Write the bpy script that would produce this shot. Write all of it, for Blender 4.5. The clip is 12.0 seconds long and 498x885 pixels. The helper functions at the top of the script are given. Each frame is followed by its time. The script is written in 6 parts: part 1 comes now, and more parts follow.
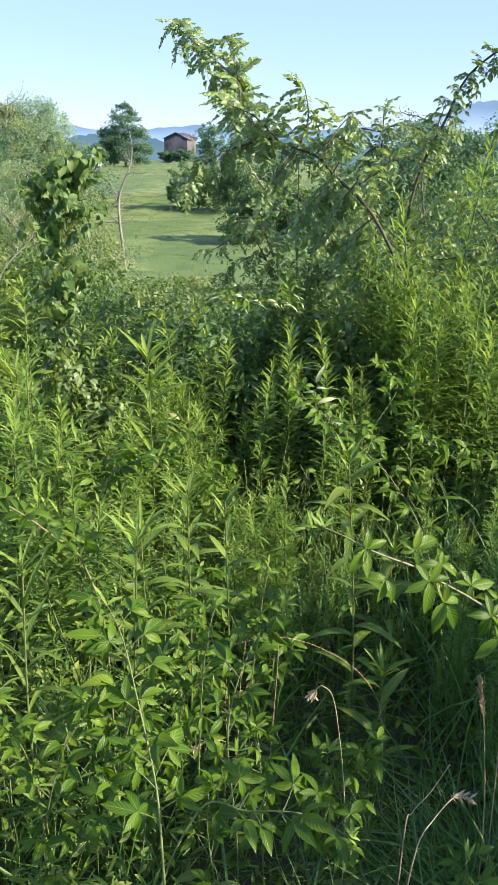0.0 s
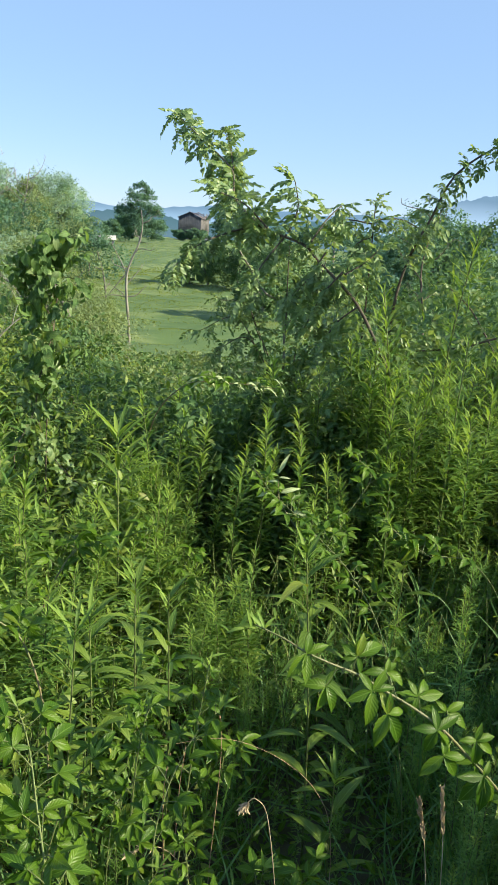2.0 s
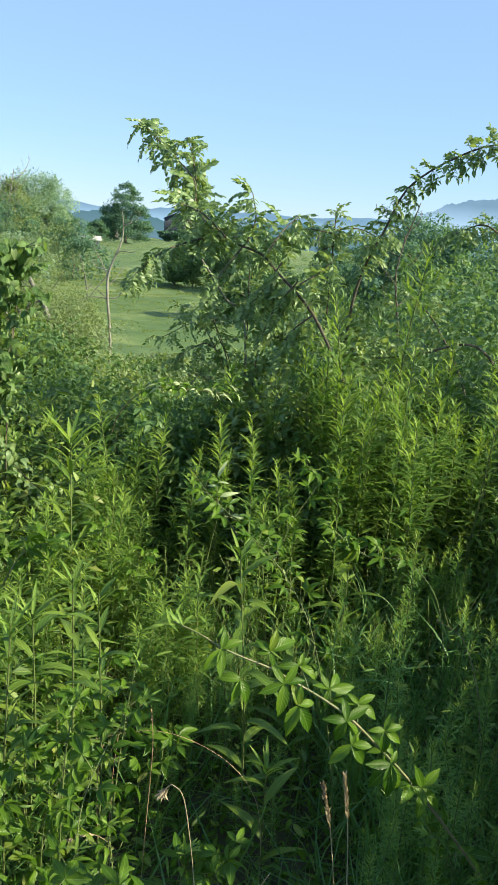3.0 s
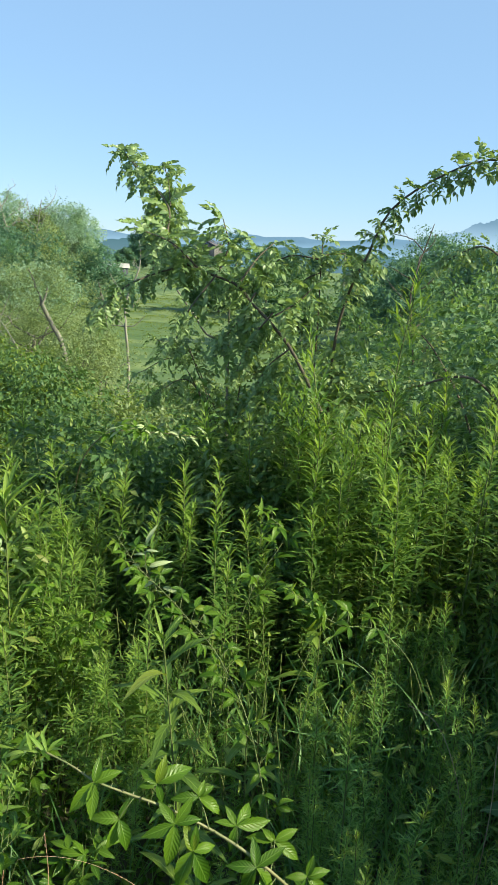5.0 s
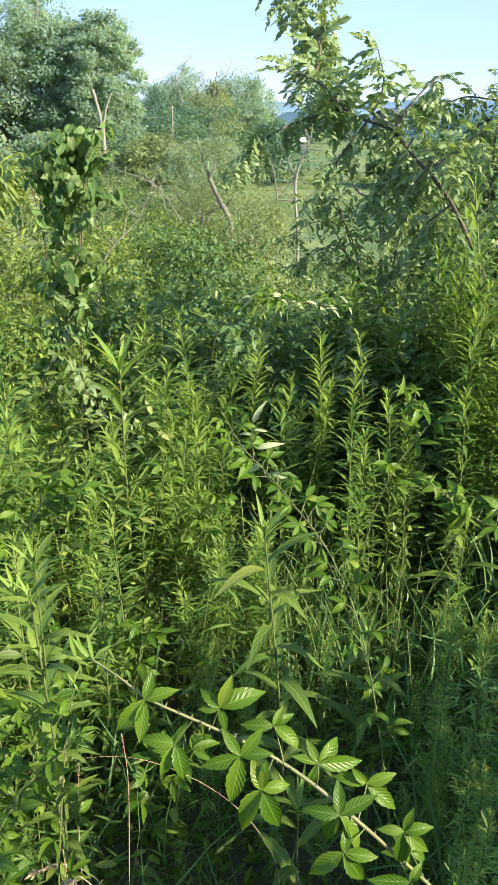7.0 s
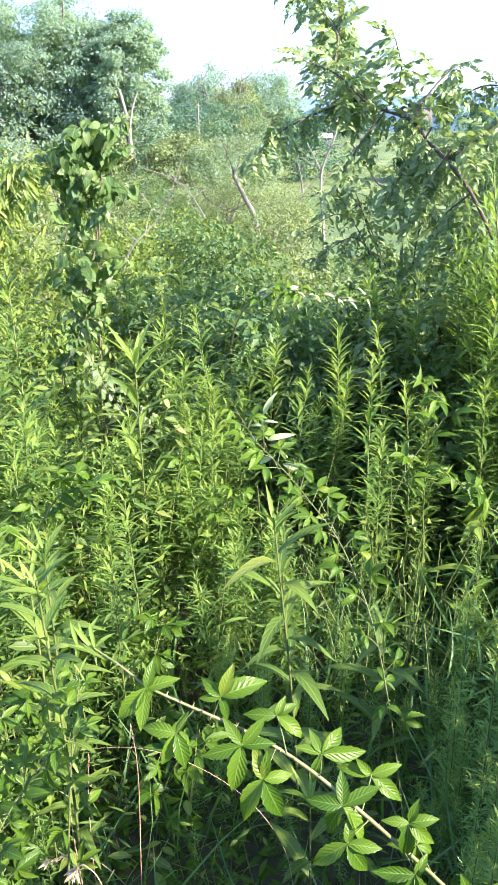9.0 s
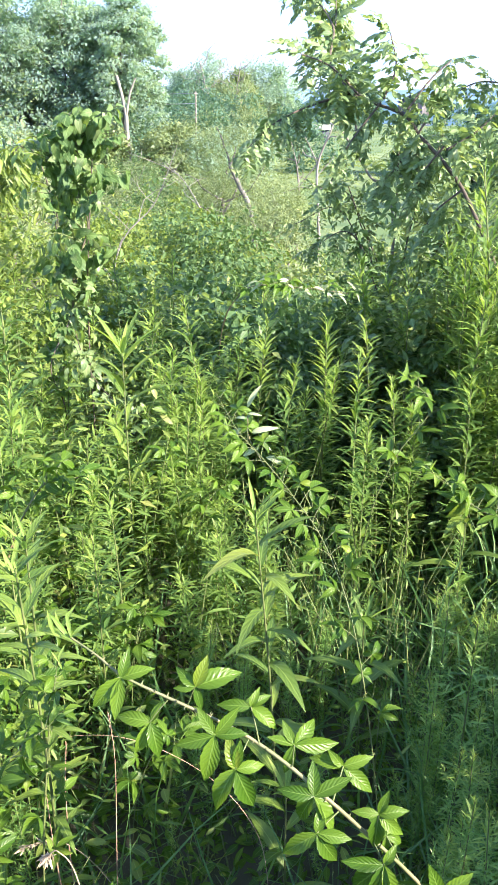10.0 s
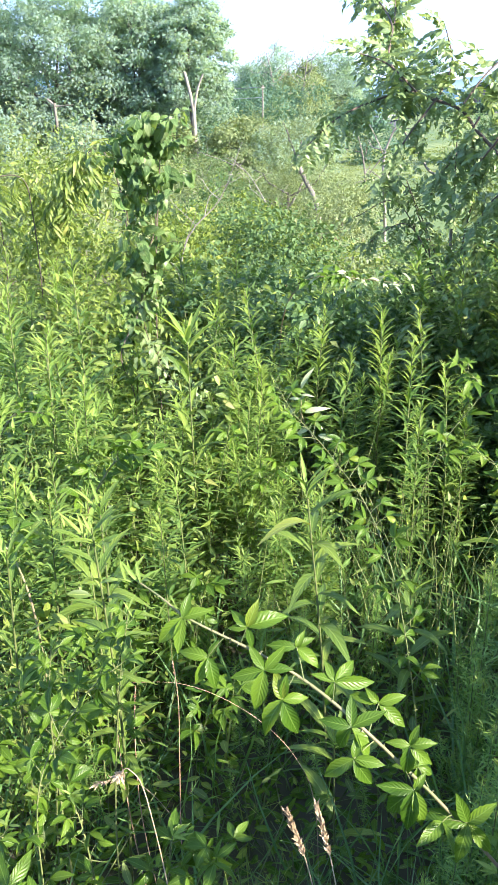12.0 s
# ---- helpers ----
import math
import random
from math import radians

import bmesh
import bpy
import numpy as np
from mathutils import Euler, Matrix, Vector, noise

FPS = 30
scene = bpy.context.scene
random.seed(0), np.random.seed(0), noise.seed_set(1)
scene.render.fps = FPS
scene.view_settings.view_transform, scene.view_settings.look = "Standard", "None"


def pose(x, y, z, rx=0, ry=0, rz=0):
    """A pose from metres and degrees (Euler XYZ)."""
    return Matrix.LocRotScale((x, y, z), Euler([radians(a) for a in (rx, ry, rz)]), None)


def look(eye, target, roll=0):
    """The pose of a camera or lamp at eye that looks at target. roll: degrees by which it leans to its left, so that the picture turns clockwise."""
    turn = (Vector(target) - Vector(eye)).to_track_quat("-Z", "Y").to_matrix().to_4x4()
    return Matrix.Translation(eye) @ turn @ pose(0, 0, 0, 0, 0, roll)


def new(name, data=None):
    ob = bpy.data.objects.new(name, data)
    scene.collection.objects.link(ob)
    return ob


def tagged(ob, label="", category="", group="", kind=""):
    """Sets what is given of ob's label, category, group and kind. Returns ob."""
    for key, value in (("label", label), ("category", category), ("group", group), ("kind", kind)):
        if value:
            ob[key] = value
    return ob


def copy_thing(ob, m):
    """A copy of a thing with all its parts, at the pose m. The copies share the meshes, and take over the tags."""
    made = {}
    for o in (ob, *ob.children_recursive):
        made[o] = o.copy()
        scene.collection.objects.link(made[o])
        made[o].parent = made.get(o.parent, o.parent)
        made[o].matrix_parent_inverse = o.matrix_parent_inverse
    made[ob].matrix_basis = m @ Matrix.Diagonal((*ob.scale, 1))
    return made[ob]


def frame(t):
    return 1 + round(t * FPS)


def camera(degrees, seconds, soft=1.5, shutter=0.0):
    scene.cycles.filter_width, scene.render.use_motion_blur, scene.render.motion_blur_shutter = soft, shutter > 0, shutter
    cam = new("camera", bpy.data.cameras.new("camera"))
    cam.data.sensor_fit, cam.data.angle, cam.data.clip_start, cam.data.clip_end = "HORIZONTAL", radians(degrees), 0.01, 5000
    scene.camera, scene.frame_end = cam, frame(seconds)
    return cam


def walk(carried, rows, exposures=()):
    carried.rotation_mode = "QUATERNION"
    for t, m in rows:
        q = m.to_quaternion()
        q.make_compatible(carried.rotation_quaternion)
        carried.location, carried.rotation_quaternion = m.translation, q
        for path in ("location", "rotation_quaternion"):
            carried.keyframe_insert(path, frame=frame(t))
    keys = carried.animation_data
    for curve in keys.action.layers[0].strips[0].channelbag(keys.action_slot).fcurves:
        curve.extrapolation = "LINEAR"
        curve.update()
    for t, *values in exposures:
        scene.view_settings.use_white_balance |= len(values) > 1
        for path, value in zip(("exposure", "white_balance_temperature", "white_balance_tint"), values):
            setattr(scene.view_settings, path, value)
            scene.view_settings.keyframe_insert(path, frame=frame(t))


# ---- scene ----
cam = camera(33.6, 12.0)
METRES, EYE, TILT, LEAN, TURN = 1.25, 1.6, -20.0, -1.0, 0.0
ROWS = [
    (0.0, 0.0, 0.0, 0.0, -0.0, 0.0, 0.0),
    (0.5, 0.0072, 0.0036, -0.0023, -0.01, 0.24, 1.21),
    (1.0, 0.0122, 0.0096, -0.0106, 0.1, -0.16, 3.22),
    (1.5, 0.0455, 0.0009, -0.0032, -0.73, 2.29, 0.73),
    (2.0, 0.0748, 0.0268, 0.0283, -0.1, 5.18, -2.7),
    (2.5, 0.0907, 0.0245, 0.0377, 0.91, 4.27, -3.47),
    (3.0, 0.1672, -0.0471, 0.0358, -1.11, 5.33, -2.8),
    (5.0, 0.3445, 0.161, 0.1312, 1.13, 6.83, -2.21),
    (5.5, 0.3432, 0.2118, 0.1204, 0.3, 4.75, -3.64),
    (6.0, 0.3583, 0.2499, 0.1161, 1.87, 3.11, -2.35),
    (6.5, 0.382, 0.3345, 0.1285, 9.35, 0.09, -2.99),
    (7.0, 0.412, 0.3925, 0.1308, 13.0, -1.92, -4.12),
    (7.5, 0.4104, 0.3835, 0.1203, 13.91, -1.99, -3.75),
    (9.5, 0.4471, 0.4089, 0.1239, 15.18, -2.47, -3.9),
    (10.0, 0.4506, 0.4035, 0.1262, 14.44, -2.82, -4.84),
    (10.5, 0.452, 0.3974, 0.13, 14.94, -1.99, -5.37),
    (11.0, 0.4557, 0.4014, 0.1355, 15.84, -2.03, -5.63),
    (11.5, 0.4651, 0.374, 0.1239, 16.24, -2.36, -5.57),
    (12.0, 0.5008, 0.3027, 0.1085, 19.05, -3.63, -4.79),
]
walk(cam, [(t, pose(0, 0, EYE, TILT, LEAN, TURN) @ pose(METRES * x, METRES * y, METRES * z, 90 + pitch, roll, yaw)) for t, x, y, z, yaw, pitch, roll in ROWS],
     exposures=[(0.0, 1.45, 5520, 23), (0.5, 1.40, 5520, 23), (1.0, 1.40, 5520, 23), (1.5, 1.60, 5520, 23), (2.0, 1.12, 5600, 11), (2.5, 1.15, 5600, 8), (3.2, 1.18, 5600, 8), (5.0, 1.10, 5600, 3), (5.5, 1.19, 5600, 12), (6.0, 1.22, 5600, 9), (6.5, 1.36, 5600, 15), (7.5, 1.74, 5450, 24), (9.5, 2.24, 5230, 31), (10.5, 2.19, 5230, 31), (11.5, 2.13, 5230, 31), (12.0, 2.18, 5230, 31)])

# ---- world, sun ----
SUN_AZ, SUN_EL = radians(-14), radians(28)          # azimuth from +x towards +y
to_sun = Vector((math.cos(SUN_AZ) * math.cos(SUN_EL), math.sin(SUN_AZ) * math.cos(SUN_EL), math.sin(SUN_EL)))
world = bpy.data.worlds.new("sky")
scene.world = world
world.use_nodes = True
wn = world.node_tree
sky = wn.nodes.new("ShaderNodeTexSky")
sky.sky_type, sky.sun_disc = "NISHITA", False
sky.sun_elevation, sky.sun_rotation = SUN_EL, radians(90) - SUN_AZ
sky.air_density, sky.dust_density, sky.ozone_density = 0.9, 0.0, 1.4
sky.altitude = 300
haze = wn.nodes.new("ShaderNodeMix")          # morning haze pales the deep blue and dims the glare
haze.data_type, haze.inputs[0].default_value = "RGBA", 0.60
haze.inputs[7].default_value = (3.35, 4.55, 6.00, 1)
wn.links.new(sky.outputs[0], haze.inputs[6])
wn.links.new(haze.outputs[2], wn.nodes["Background"].inputs[0])
wn.nodes["Background"].inputs[1].default_value = 0.071
sun = new("sun", bpy.data.lights.new("sun", "SUN"))
sun.data.energy, sun.data.angle, sun.data.color = 5.0, radians(0.6), (1.0, 0.85, 0.52)
sun.matrix_world = look(to_sun * 60, (0, 0, 0))


# ---- materials ----
def nodes_of(name):
    m = bpy.data.materials.new(name)
    m.use_nodes = True
    t = m.node_tree
    return m, t, t.nodes["Principled BSDF"], t.nodes["Material Output"]


def nd(t, kind, **inputs):
    n = t.nodes.new("ShaderNode" + kind)
    for k, v in inputs.items():
        n.inputs[int(k[1:]) if k[1:].isdigit() else k].default_value = v
    return n


def math_node(t, op, a, b=None):
    n = t.nodes.new("ShaderNodeMath")
    n.operation = op
    for i, v in enumerate((a, b)):
        if v is None:
            continue
        if isinstance(v, (int, float)):
            n.inputs[i].default_value = v
        else:
            t.links.new(v, n.inputs[i])
    return n.outputs[0]


def mix_col(t, fac, a, b, blend="MIX"):
    n = t.nodes.new("ShaderNodeMix")
    n.data_type, n.blend_type = "RGBA", blend
    for i, v in ((0, fac), (6, a), (7, b)):
        if isinstance(v, (int, float)):
            n.inputs[i].default_value = v
        elif isinstance(v, tuple):
            n.inputs[i].default_value = (*v, 1)
        else:
            t.links.new(v, n.inputs[i])
    return n.outputs[2]


def leaf_mat(name, dark, light, yellow, veins=0.0, rough=0.45, glow=0.4, size=30.0, spec=0.5):
    """Leaf: colour by leaf and by island, blotches, midrib and side veins along the leaf's own coordinates, light shining through."""
    m, t, p, out = nodes_of(name)
    obj, geo = t.nodes.new("ShaderNodeObjectInfo"), t.nodes.new("ShaderNodeNewGeometry")
    r = math_node(t, "FRACT", math_node(t, "ADD", obj.outputs["Random"], geo.outputs["Random Per Island"]))
    r2 = math_node(t, "FRACT", math_node(t, "MULTIPLY", r, 7.31))
    co = t.nodes.new("ShaderNodeTexCoord")
    noise_n = nd(t, "TexNoise", Scale=size, Detail=3.0)
    t.links.new(co.outputs["Object"], noise_n.inputs["Vector"])
    col = mix_col(t, r, dark, light)
    col = mix_col(t, math_node(t, "MULTIPLY", math_node(t, "GREATER_THAN", r2, 0.982), 0.4), col, yellow)
    blotch = math_node(t, "MULTIPLY", math_node(t, "SUBTRACT", noise_n.outputs[0], 0.35), 0.5)
    col = mix_col(t, blotch, col, tuple(0.6 * c for c in dark))
    uv = nd(t, "SeparateXYZ")
    t.links.new(co.outputs["UV"], uv.inputs[0])
    across = math_node(t, "ABSOLUTE", math_node(t, "SUBTRACT", uv.outputs[0], 0.5))
    rib = math_node(t, "LESS_THAN", across, 0.035)
    col = mix_col(t, math_node(t, "MULTIPLY", rib, 0.35), col, tuple(min(1, 1.6 * c + 0.05) for c in light))
    if veins:
        wave = math_node(t, "SINE", math_node(t, "MULTIPLY", math_node(t, "SUBTRACT", uv.outputs[1], math_node(t, "MULTIPLY", across, 0.55)), veins))
        bump = nd(t, "Bump", Strength=0.27, Distance=0.0012)
        t.links.new(wave, bump.inputs["Height"])
        t.links.new(bump.outputs[0], p.inputs["Normal"])
        col = mix_col(t, math_node(t, "MULTIPLY", math_node(t, "GREATER_THAN", wave, 0.70), 0.10), col, light)
    t.links.new(col, p.inputs["Base Color"])
    p.inputs["Roughness"].default_value = rough
    p.inputs["Specular IOR Level"].default_value = spec
    tr = t.nodes.new("ShaderNodeBsdfTranslucent")
    t.links.new(mix_col(t, 1.0, col, (1.34, 1.27, 0.50), "MULTIPLY"), tr.inputs[0])
    mx = nd(t, "MixShader", i0=glow)
    t.links.new(p.outputs[0], mx.inputs[1])
    t.links.new(tr.outputs[0], mx.inputs[2])
    t.links.new(mx.outputs[0], out.inputs[0])
    return m


def rough_mat(name, a, b, scale=20.0, stretch=(1, 1, 1), rough=0.85, bump=0.4, dist=0.01, metal=0.0, detail=6.0, c=None, c_scale=2.0):
    """Two colours by noise at one scale, a third by slower noise, with relief."""
    m, t, p, out = nodes_of(name)
    co, mp = t.nodes.new("ShaderNodeTexCoord"), t.nodes.new("ShaderNodeMapping")
    obj = t.nodes.new("ShaderNodeObjectInfo")
    mp.inputs["Scale"].default_value = stretch
    t.links.new(co.outputs["Object"], mp.inputs[0])
    n1 = nd(t, "TexNoise", Scale=scale, Detail=detail)
    t.links.new(mp.outputs[0], n1.inputs["Vector"])
    ramp = nd(t, "ValToRGB")
    ramp.color_ramp.elements[0].position, ramp.color_ramp.elements[1].position = 0.35, 0.68
    ramp.color_ramp.elements[0].color, ramp.color_ramp.elements[1].color = (*a, 1), (*b, 1)
    t.links.new(n1.outputs[0], ramp.inputs[0])
    col = ramp.outputs[0]
    if c:
        n2 = nd(t, "TexNoise", Scale=c_scale, Detail=4.0)
        t.links.new(co.outputs["Object"], n2.inputs["Vector"])
        f = nd(t, "MapRange", i1=0.42, i2=0.62)
        t.links.new(n2.outputs[0], f.inputs[0])
        col = mix_col(t, f.outputs[0], col, c)
    shade = math_node(t, "ADD", math_node(t, "MULTIPLY", obj.outputs["Random"], 0.4), 0.8)
    hsv = nd(t, "HueSaturation")
    t.links.new(shade, hsv.inputs["Value"])
    t.links.new(col, hsv.inputs["Color"])
    t.links.new(hsv.outputs[0], p.inputs["Base Color"])
    bp = nd(t, "Bump", Strength=bump, Distance=dist)
    t.links.new(n1.outputs[0], bp.inputs["Height"])
    t.links.new(bp.outputs[0], p.inputs["Normal"])
    p.inputs["Roughness"].default_value, p.inputs["Metallic"].default_value = rough, metal
    return m


M_BRAMBLE = leaf_mat("bramble_leaf", (0.048, 0.112, 0.006), (0.124, 0.212, 0.012), (0.25, 0.295, 0.022), veins=48, rough=0.36, glow=0.38, spec=0.28)
M_GOLDEN = leaf_mat("goldenrod_leaf", (0.092, 0.185, 0.036), (0.228, 0.340, 0.062), (0.35, 0.37, 0.10), rough=0.5, glow=0.48, spec=0.35)
M_LANCE = leaf_mat("lance_leaf", (0.088, 0.165, 0.020), (0.205, 0.290, 0.034), (0.33, 0.340, 0.06), veins=40, rough=0.45, glow=0.42)
M_UNDER = leaf_mat("pale_leaf_underside", (0.34, 0.40, 0.20), (0.46, 0.52, 0.29), (0.40, 0.42, 0.22), rough=0.7, glow=0.35, spec=0.2)
M_VINE = leaf_mat("vine_leaf", (0.070, 0.140, 0.038), (0.180, 0.280, 0.075), (0.274, 0.340, 0.090), veins=26, rough=0.55, glow=0.42, spec=0.3)
M_LOCUST = leaf_mat("sapling_leaf", (0.13, 0.21, 0.07), (0.29, 0.38, 0.16), (0.42, 0.42, 0.14), rough=0.4, glow=0.40)
M_ROSE = leaf_mat("rose_leaf", (0.065, 0.130, 0.040), (0.150, 0.240, 0.075), (0.347, 0.340, 0.10), rough=0.5, glow=0.42, spec=0.35)
M_WEED = leaf_mat("weed_leaf", (0.085, 0.150, 0.024), (0.275, 0.350, 0.052), (0.42, 0.370, 0.09), rough=0.5, glow=0.46)
M_GRASS = leaf_mat("grass_blade", (0.080, 0.18, 0.05), (0.165, 0.30, 0.085), (0.374, 0.320, 0.12), rough=0.5, glow=0.46)
M_FIELD = leaf_mat("field_grass", (0.15, 0.205, 0.055), (0.22, 0.27, 0.09), (0.30, 0.32, 0.13), rough=0.9, glow=0.5, spec=0.05)
M_WILLOW = leaf_mat("willow_leaf", (0.140, 0.200, 0.090), (0.255, 0.315, 0.120), (0.361, 0.380, 0.134), rough=0.55, glow=0.42)
M_BUSH = leaf_mat("bush_leaf", (0.080, 0.160, 0.070), (0.175, 0.270, 0.115), (0.280, 0.300, 0.115), rough=0.55, glow=0.40, spec=0.35)
# distant foliage: morning haze is put into these two leaf colours
M_HAZED_OAK = leaf_mat("hazed_oak_leaf", (0.25, 0.355, 0.320), (0.32, 0.43, 0.375), (0.31, 0.40, 0.28), rough=0.9, glow=0.62, size=2.0, spec=0.05)
M_HAZED_LEAF = leaf_mat("hazed_far_leaf", (0.085, 0.165, 0.125), (0.150, 0.250, 0.175), (0.229, 0.310, 0.180), rough=0.7, glow=0.5, size=1.0, spec=0.2)
M_SHOOT = leaf_mat("cane_leaf", (0.14, 0.22, 0.075), (0.28, 0.36, 0.14), (0.40, 0.38, 0.11), rough=0.45, glow=0.42)
M_NARROW = leaf_mat("narrow_leaf", (0.13, 0.26, 0.045), (0.25, 0.40, 0.075), (0.32, 0.42, 0.10), rough=0.5, glow=0.45)
M_YOUNG = leaf_mat("young_leaf", (0.20, 0.32, 0.050), (0.32, 0.43, 0.080), (0.34, 0.42, 0.08), rough=0.5, glow=0.5, spec=0.35)
M_STEM = rough_mat("green_stem", (0.085, 0.120, 0.025), (0.15, 0.17, 0.05), 60, rough=0.6, bump=0.15, dist=0.002)
M_CANE = rough_mat("bramble_cane", (0.13, 0.16, 0.05), (0.22, 0.21, 0.09), 40, rough=0.5, bump=0.2, dist=0.002, c=(0.22, 0.17, 0.085), c_scale=6.0)
M_TWIG = rough_mat("brown_twig", (0.060, 0.047, 0.032), (0.13, 0.10, 0.07), 60, (1, 1, 0.3), bump=0.4, dist=0.003)
M_BARK = rough_mat("grey_bark", (0.11, 0.10, 0.08), (0.24, 0.22, 0.18), 18, (1, 1, 0.25), bump=0.8, dist=0.02)
M_PALE = rough_mat("pale_dead_wood", (0.18, 0.165, 0.13), (0.32, 0.295, 0.24), 14, (1, 1, 0.2), bump=0.6, dist=0.01)
M_STRAW = rough_mat("dry_straw", (0.30, 0.23, 0.13), (0.44, 0.35, 0.22), 80, (1, 1, 0.2), rough=0.7, bump=0.2, dist=0.001)
M_RED = rough_mat("reddish_grass", (0.34, 0.20, 0.12), (0.50, 0.33, 0.20), 80, (1, 1, 0.2), rough=0.7, bump=0.2, dist=0.001)
M_BOARD = rough_mat("weathered_board", (0.036, 0.041, 0.055), (0.080, 0.086, 0.108), 3.0, (6, 6, 0.4), bump=0.5, dist=0.02)
# weathered boards again, paler: stands for sunlight on the barn's long wall
M_LIT_BOARD = rough_mat("sunlit_board", (0.080, 0.074, 0.076), (0.15, 0.138, 0.135), 3.0, (6, 6, 0.4), bump=0.5, dist=0.02)
M_RUST = rough_mat("rusty_tin", (0.080, 0.062, 0.062), (0.15, 0.128, 0.128), 2.0, bump=0.3, dist=0.02, rough=0.6, metal=0.2)
M_TIN = rough_mat("pale_tin_roof", (0.26, 0.25, 0.24), (0.38, 0.37, 0.35), 2.0, bump=0.2, dist=0.02, rough=0.5)
M_WIRE = rough_mat("wire", (0.40, 0.41, 0.42), (0.55, 0.55, 0.55), 5.0, rough=0.4, bump=0.0)


def ground_mat():
    """Damp litter under the weeds near by, meadow green further off, with mown and rough patches."""
    m, t, p, out = nodes_of("ground_cover")
    co = t.nodes.new("ShaderNodeTexCoord")
    near = nd(t, "TexNoise", Scale=9.0, Detail=8.0)
    far = nd(t, "TexNoise", Scale=0.16, Detail=9.0)
    fine = nd(t, "TexNoise", Scale=0.9, Detail=10.0)
    for n in (near, far, fine):
        t.links.new(co.outputs["Object"], n.inputs["Vector"])
    xyz = nd(t, "SeparateXYZ")
    t.links.new(co.outputs["Object"], xyz.inputs[0])
    soil = mix_col(t, near.outputs[0], (0.035, 0.045, 0.018), (0.09, 0.075, 0.042))
    verge = nd(t, "MapRange", i1=0.6, i2=-0.4)
    t.links.new(math_node(t, "ADD", xyz.outputs[1], math_node(t, "MULTIPLY", near.outputs[0], 0.8)), verge.inputs[0])
    soil = mix_col(t, verge.outputs[0], soil, mix_col(t, fine.outputs[0], (0.050, 0.085, 0.022), (0.105, 0.140, 0.045)))
    f = nd(t, "MapRange", i1=0.44, i2=0.56)
    t.links.new(far.outputs[0], f.inputs[0])
    meadow = mix_col(t, f.outputs[0], (0.090, 0.145, 0.032), (0.165, 0.210, 0.062))
    g = nd(t, "MapRange", i1=0.44, i2=0.64)
    t.links.new(fine.outputs[0], g.inputs[0])
    meadow = mix_col(t, math_node(t, "MULTIPLY", g.outputs[0], 0.85), meadow, (0.055, 0.105, 0.022))
    away = nd(t, "MapRange", i1=14.0, i2=26.0)
    t.links.new(xyz.outputs[1], away.inputs[0])
    t.links.new(mix_col(t, away.outputs[0], soil, meadow), p.inputs["Base Color"])
    bp = nd(t, "Bump", Strength=0.7, Distance=0.05)
    t.links.new(fine.outputs[0], bp.inputs["Height"])
    t.links.new(bp.outputs[0], p.inputs["Normal"])
    p.inputs["Roughness"].default_value = 0.95
    return m


def hazed_hill_mat(name, low, high, z0, z1):
    """Far wooded ridge, self-glowing: morning haze and paler valley mist painted into its colour."""
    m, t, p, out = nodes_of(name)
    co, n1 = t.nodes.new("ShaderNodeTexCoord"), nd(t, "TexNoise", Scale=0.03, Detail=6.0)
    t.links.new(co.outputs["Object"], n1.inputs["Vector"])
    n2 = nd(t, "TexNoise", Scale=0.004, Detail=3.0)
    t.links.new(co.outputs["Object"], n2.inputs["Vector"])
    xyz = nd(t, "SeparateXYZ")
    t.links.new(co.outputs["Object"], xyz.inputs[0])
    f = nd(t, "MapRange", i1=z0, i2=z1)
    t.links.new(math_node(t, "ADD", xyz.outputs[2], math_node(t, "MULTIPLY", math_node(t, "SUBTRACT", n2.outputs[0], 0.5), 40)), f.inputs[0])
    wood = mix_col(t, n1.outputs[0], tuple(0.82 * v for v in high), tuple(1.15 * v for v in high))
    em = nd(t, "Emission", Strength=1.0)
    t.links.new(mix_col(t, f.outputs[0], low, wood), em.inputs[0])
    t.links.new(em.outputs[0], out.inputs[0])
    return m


M_GROUND = ground_mat()


# ---- geometry helpers ----
rng = np.random.default_rng(7)


def H(x, y):
    """Height of the ground: a weedy bank, then a slope down to a level meadow, and a valley behind it."""
    x, y = np.asarray(x, float), np.asarray(y, float)
    z = np.interp(y, [-400, -20, 3.5, 8, 16, 30, 205, 420, 900, 4000], [6, 0.5, 0.0, -0.55, -1.7, -2.9, -2.7, -30, -40, -40])
    z = z + np.where(y > 60, -np.clip((x - 12) / 60, 0, 1) * 5.0, 0)
    return z + 0.05 * np.sin(1.7 * x + 0.6) * np.cos(1.3 * y) * np.clip(y, 0, 20) / 6


def mesh(name, V, F, UV=None, smooth=True):
    me = bpy.data.meshes.new(name)
    V, F = np.asarray(V, float), np.asarray(F, int)
    k = F.shape[1]
    me.vertices.add(len(V))
    me.vertices.foreach_set("co", V.ravel())
    me.loops.add(F.size)
    me.loops.foreach_set("vertex_index", F.ravel())
    me.polygons.add(len(F))
    me.polygons.foreach_set("loop_start", np.arange(0, F.size, k))
    if UV is not None:
        me.uv_layers.new(name="uv").data.foreach_set("uv", np.asarray(UV, float)[F.ravel()].ravel())
    me.polygons.foreach_set("use_smooth", [smooth] * len(F))
    me.update(calc_edges=True)
    me.validate()
    return me


def joined(pieces):
    V, F, U, n = [], [], [], 0
    for v, f, u in pieces:
        V.append(v), F.append(f + n), U.append(u)
        n += len(v)
    return np.concatenate(V), np.concatenate(F), np.concatenate(U)


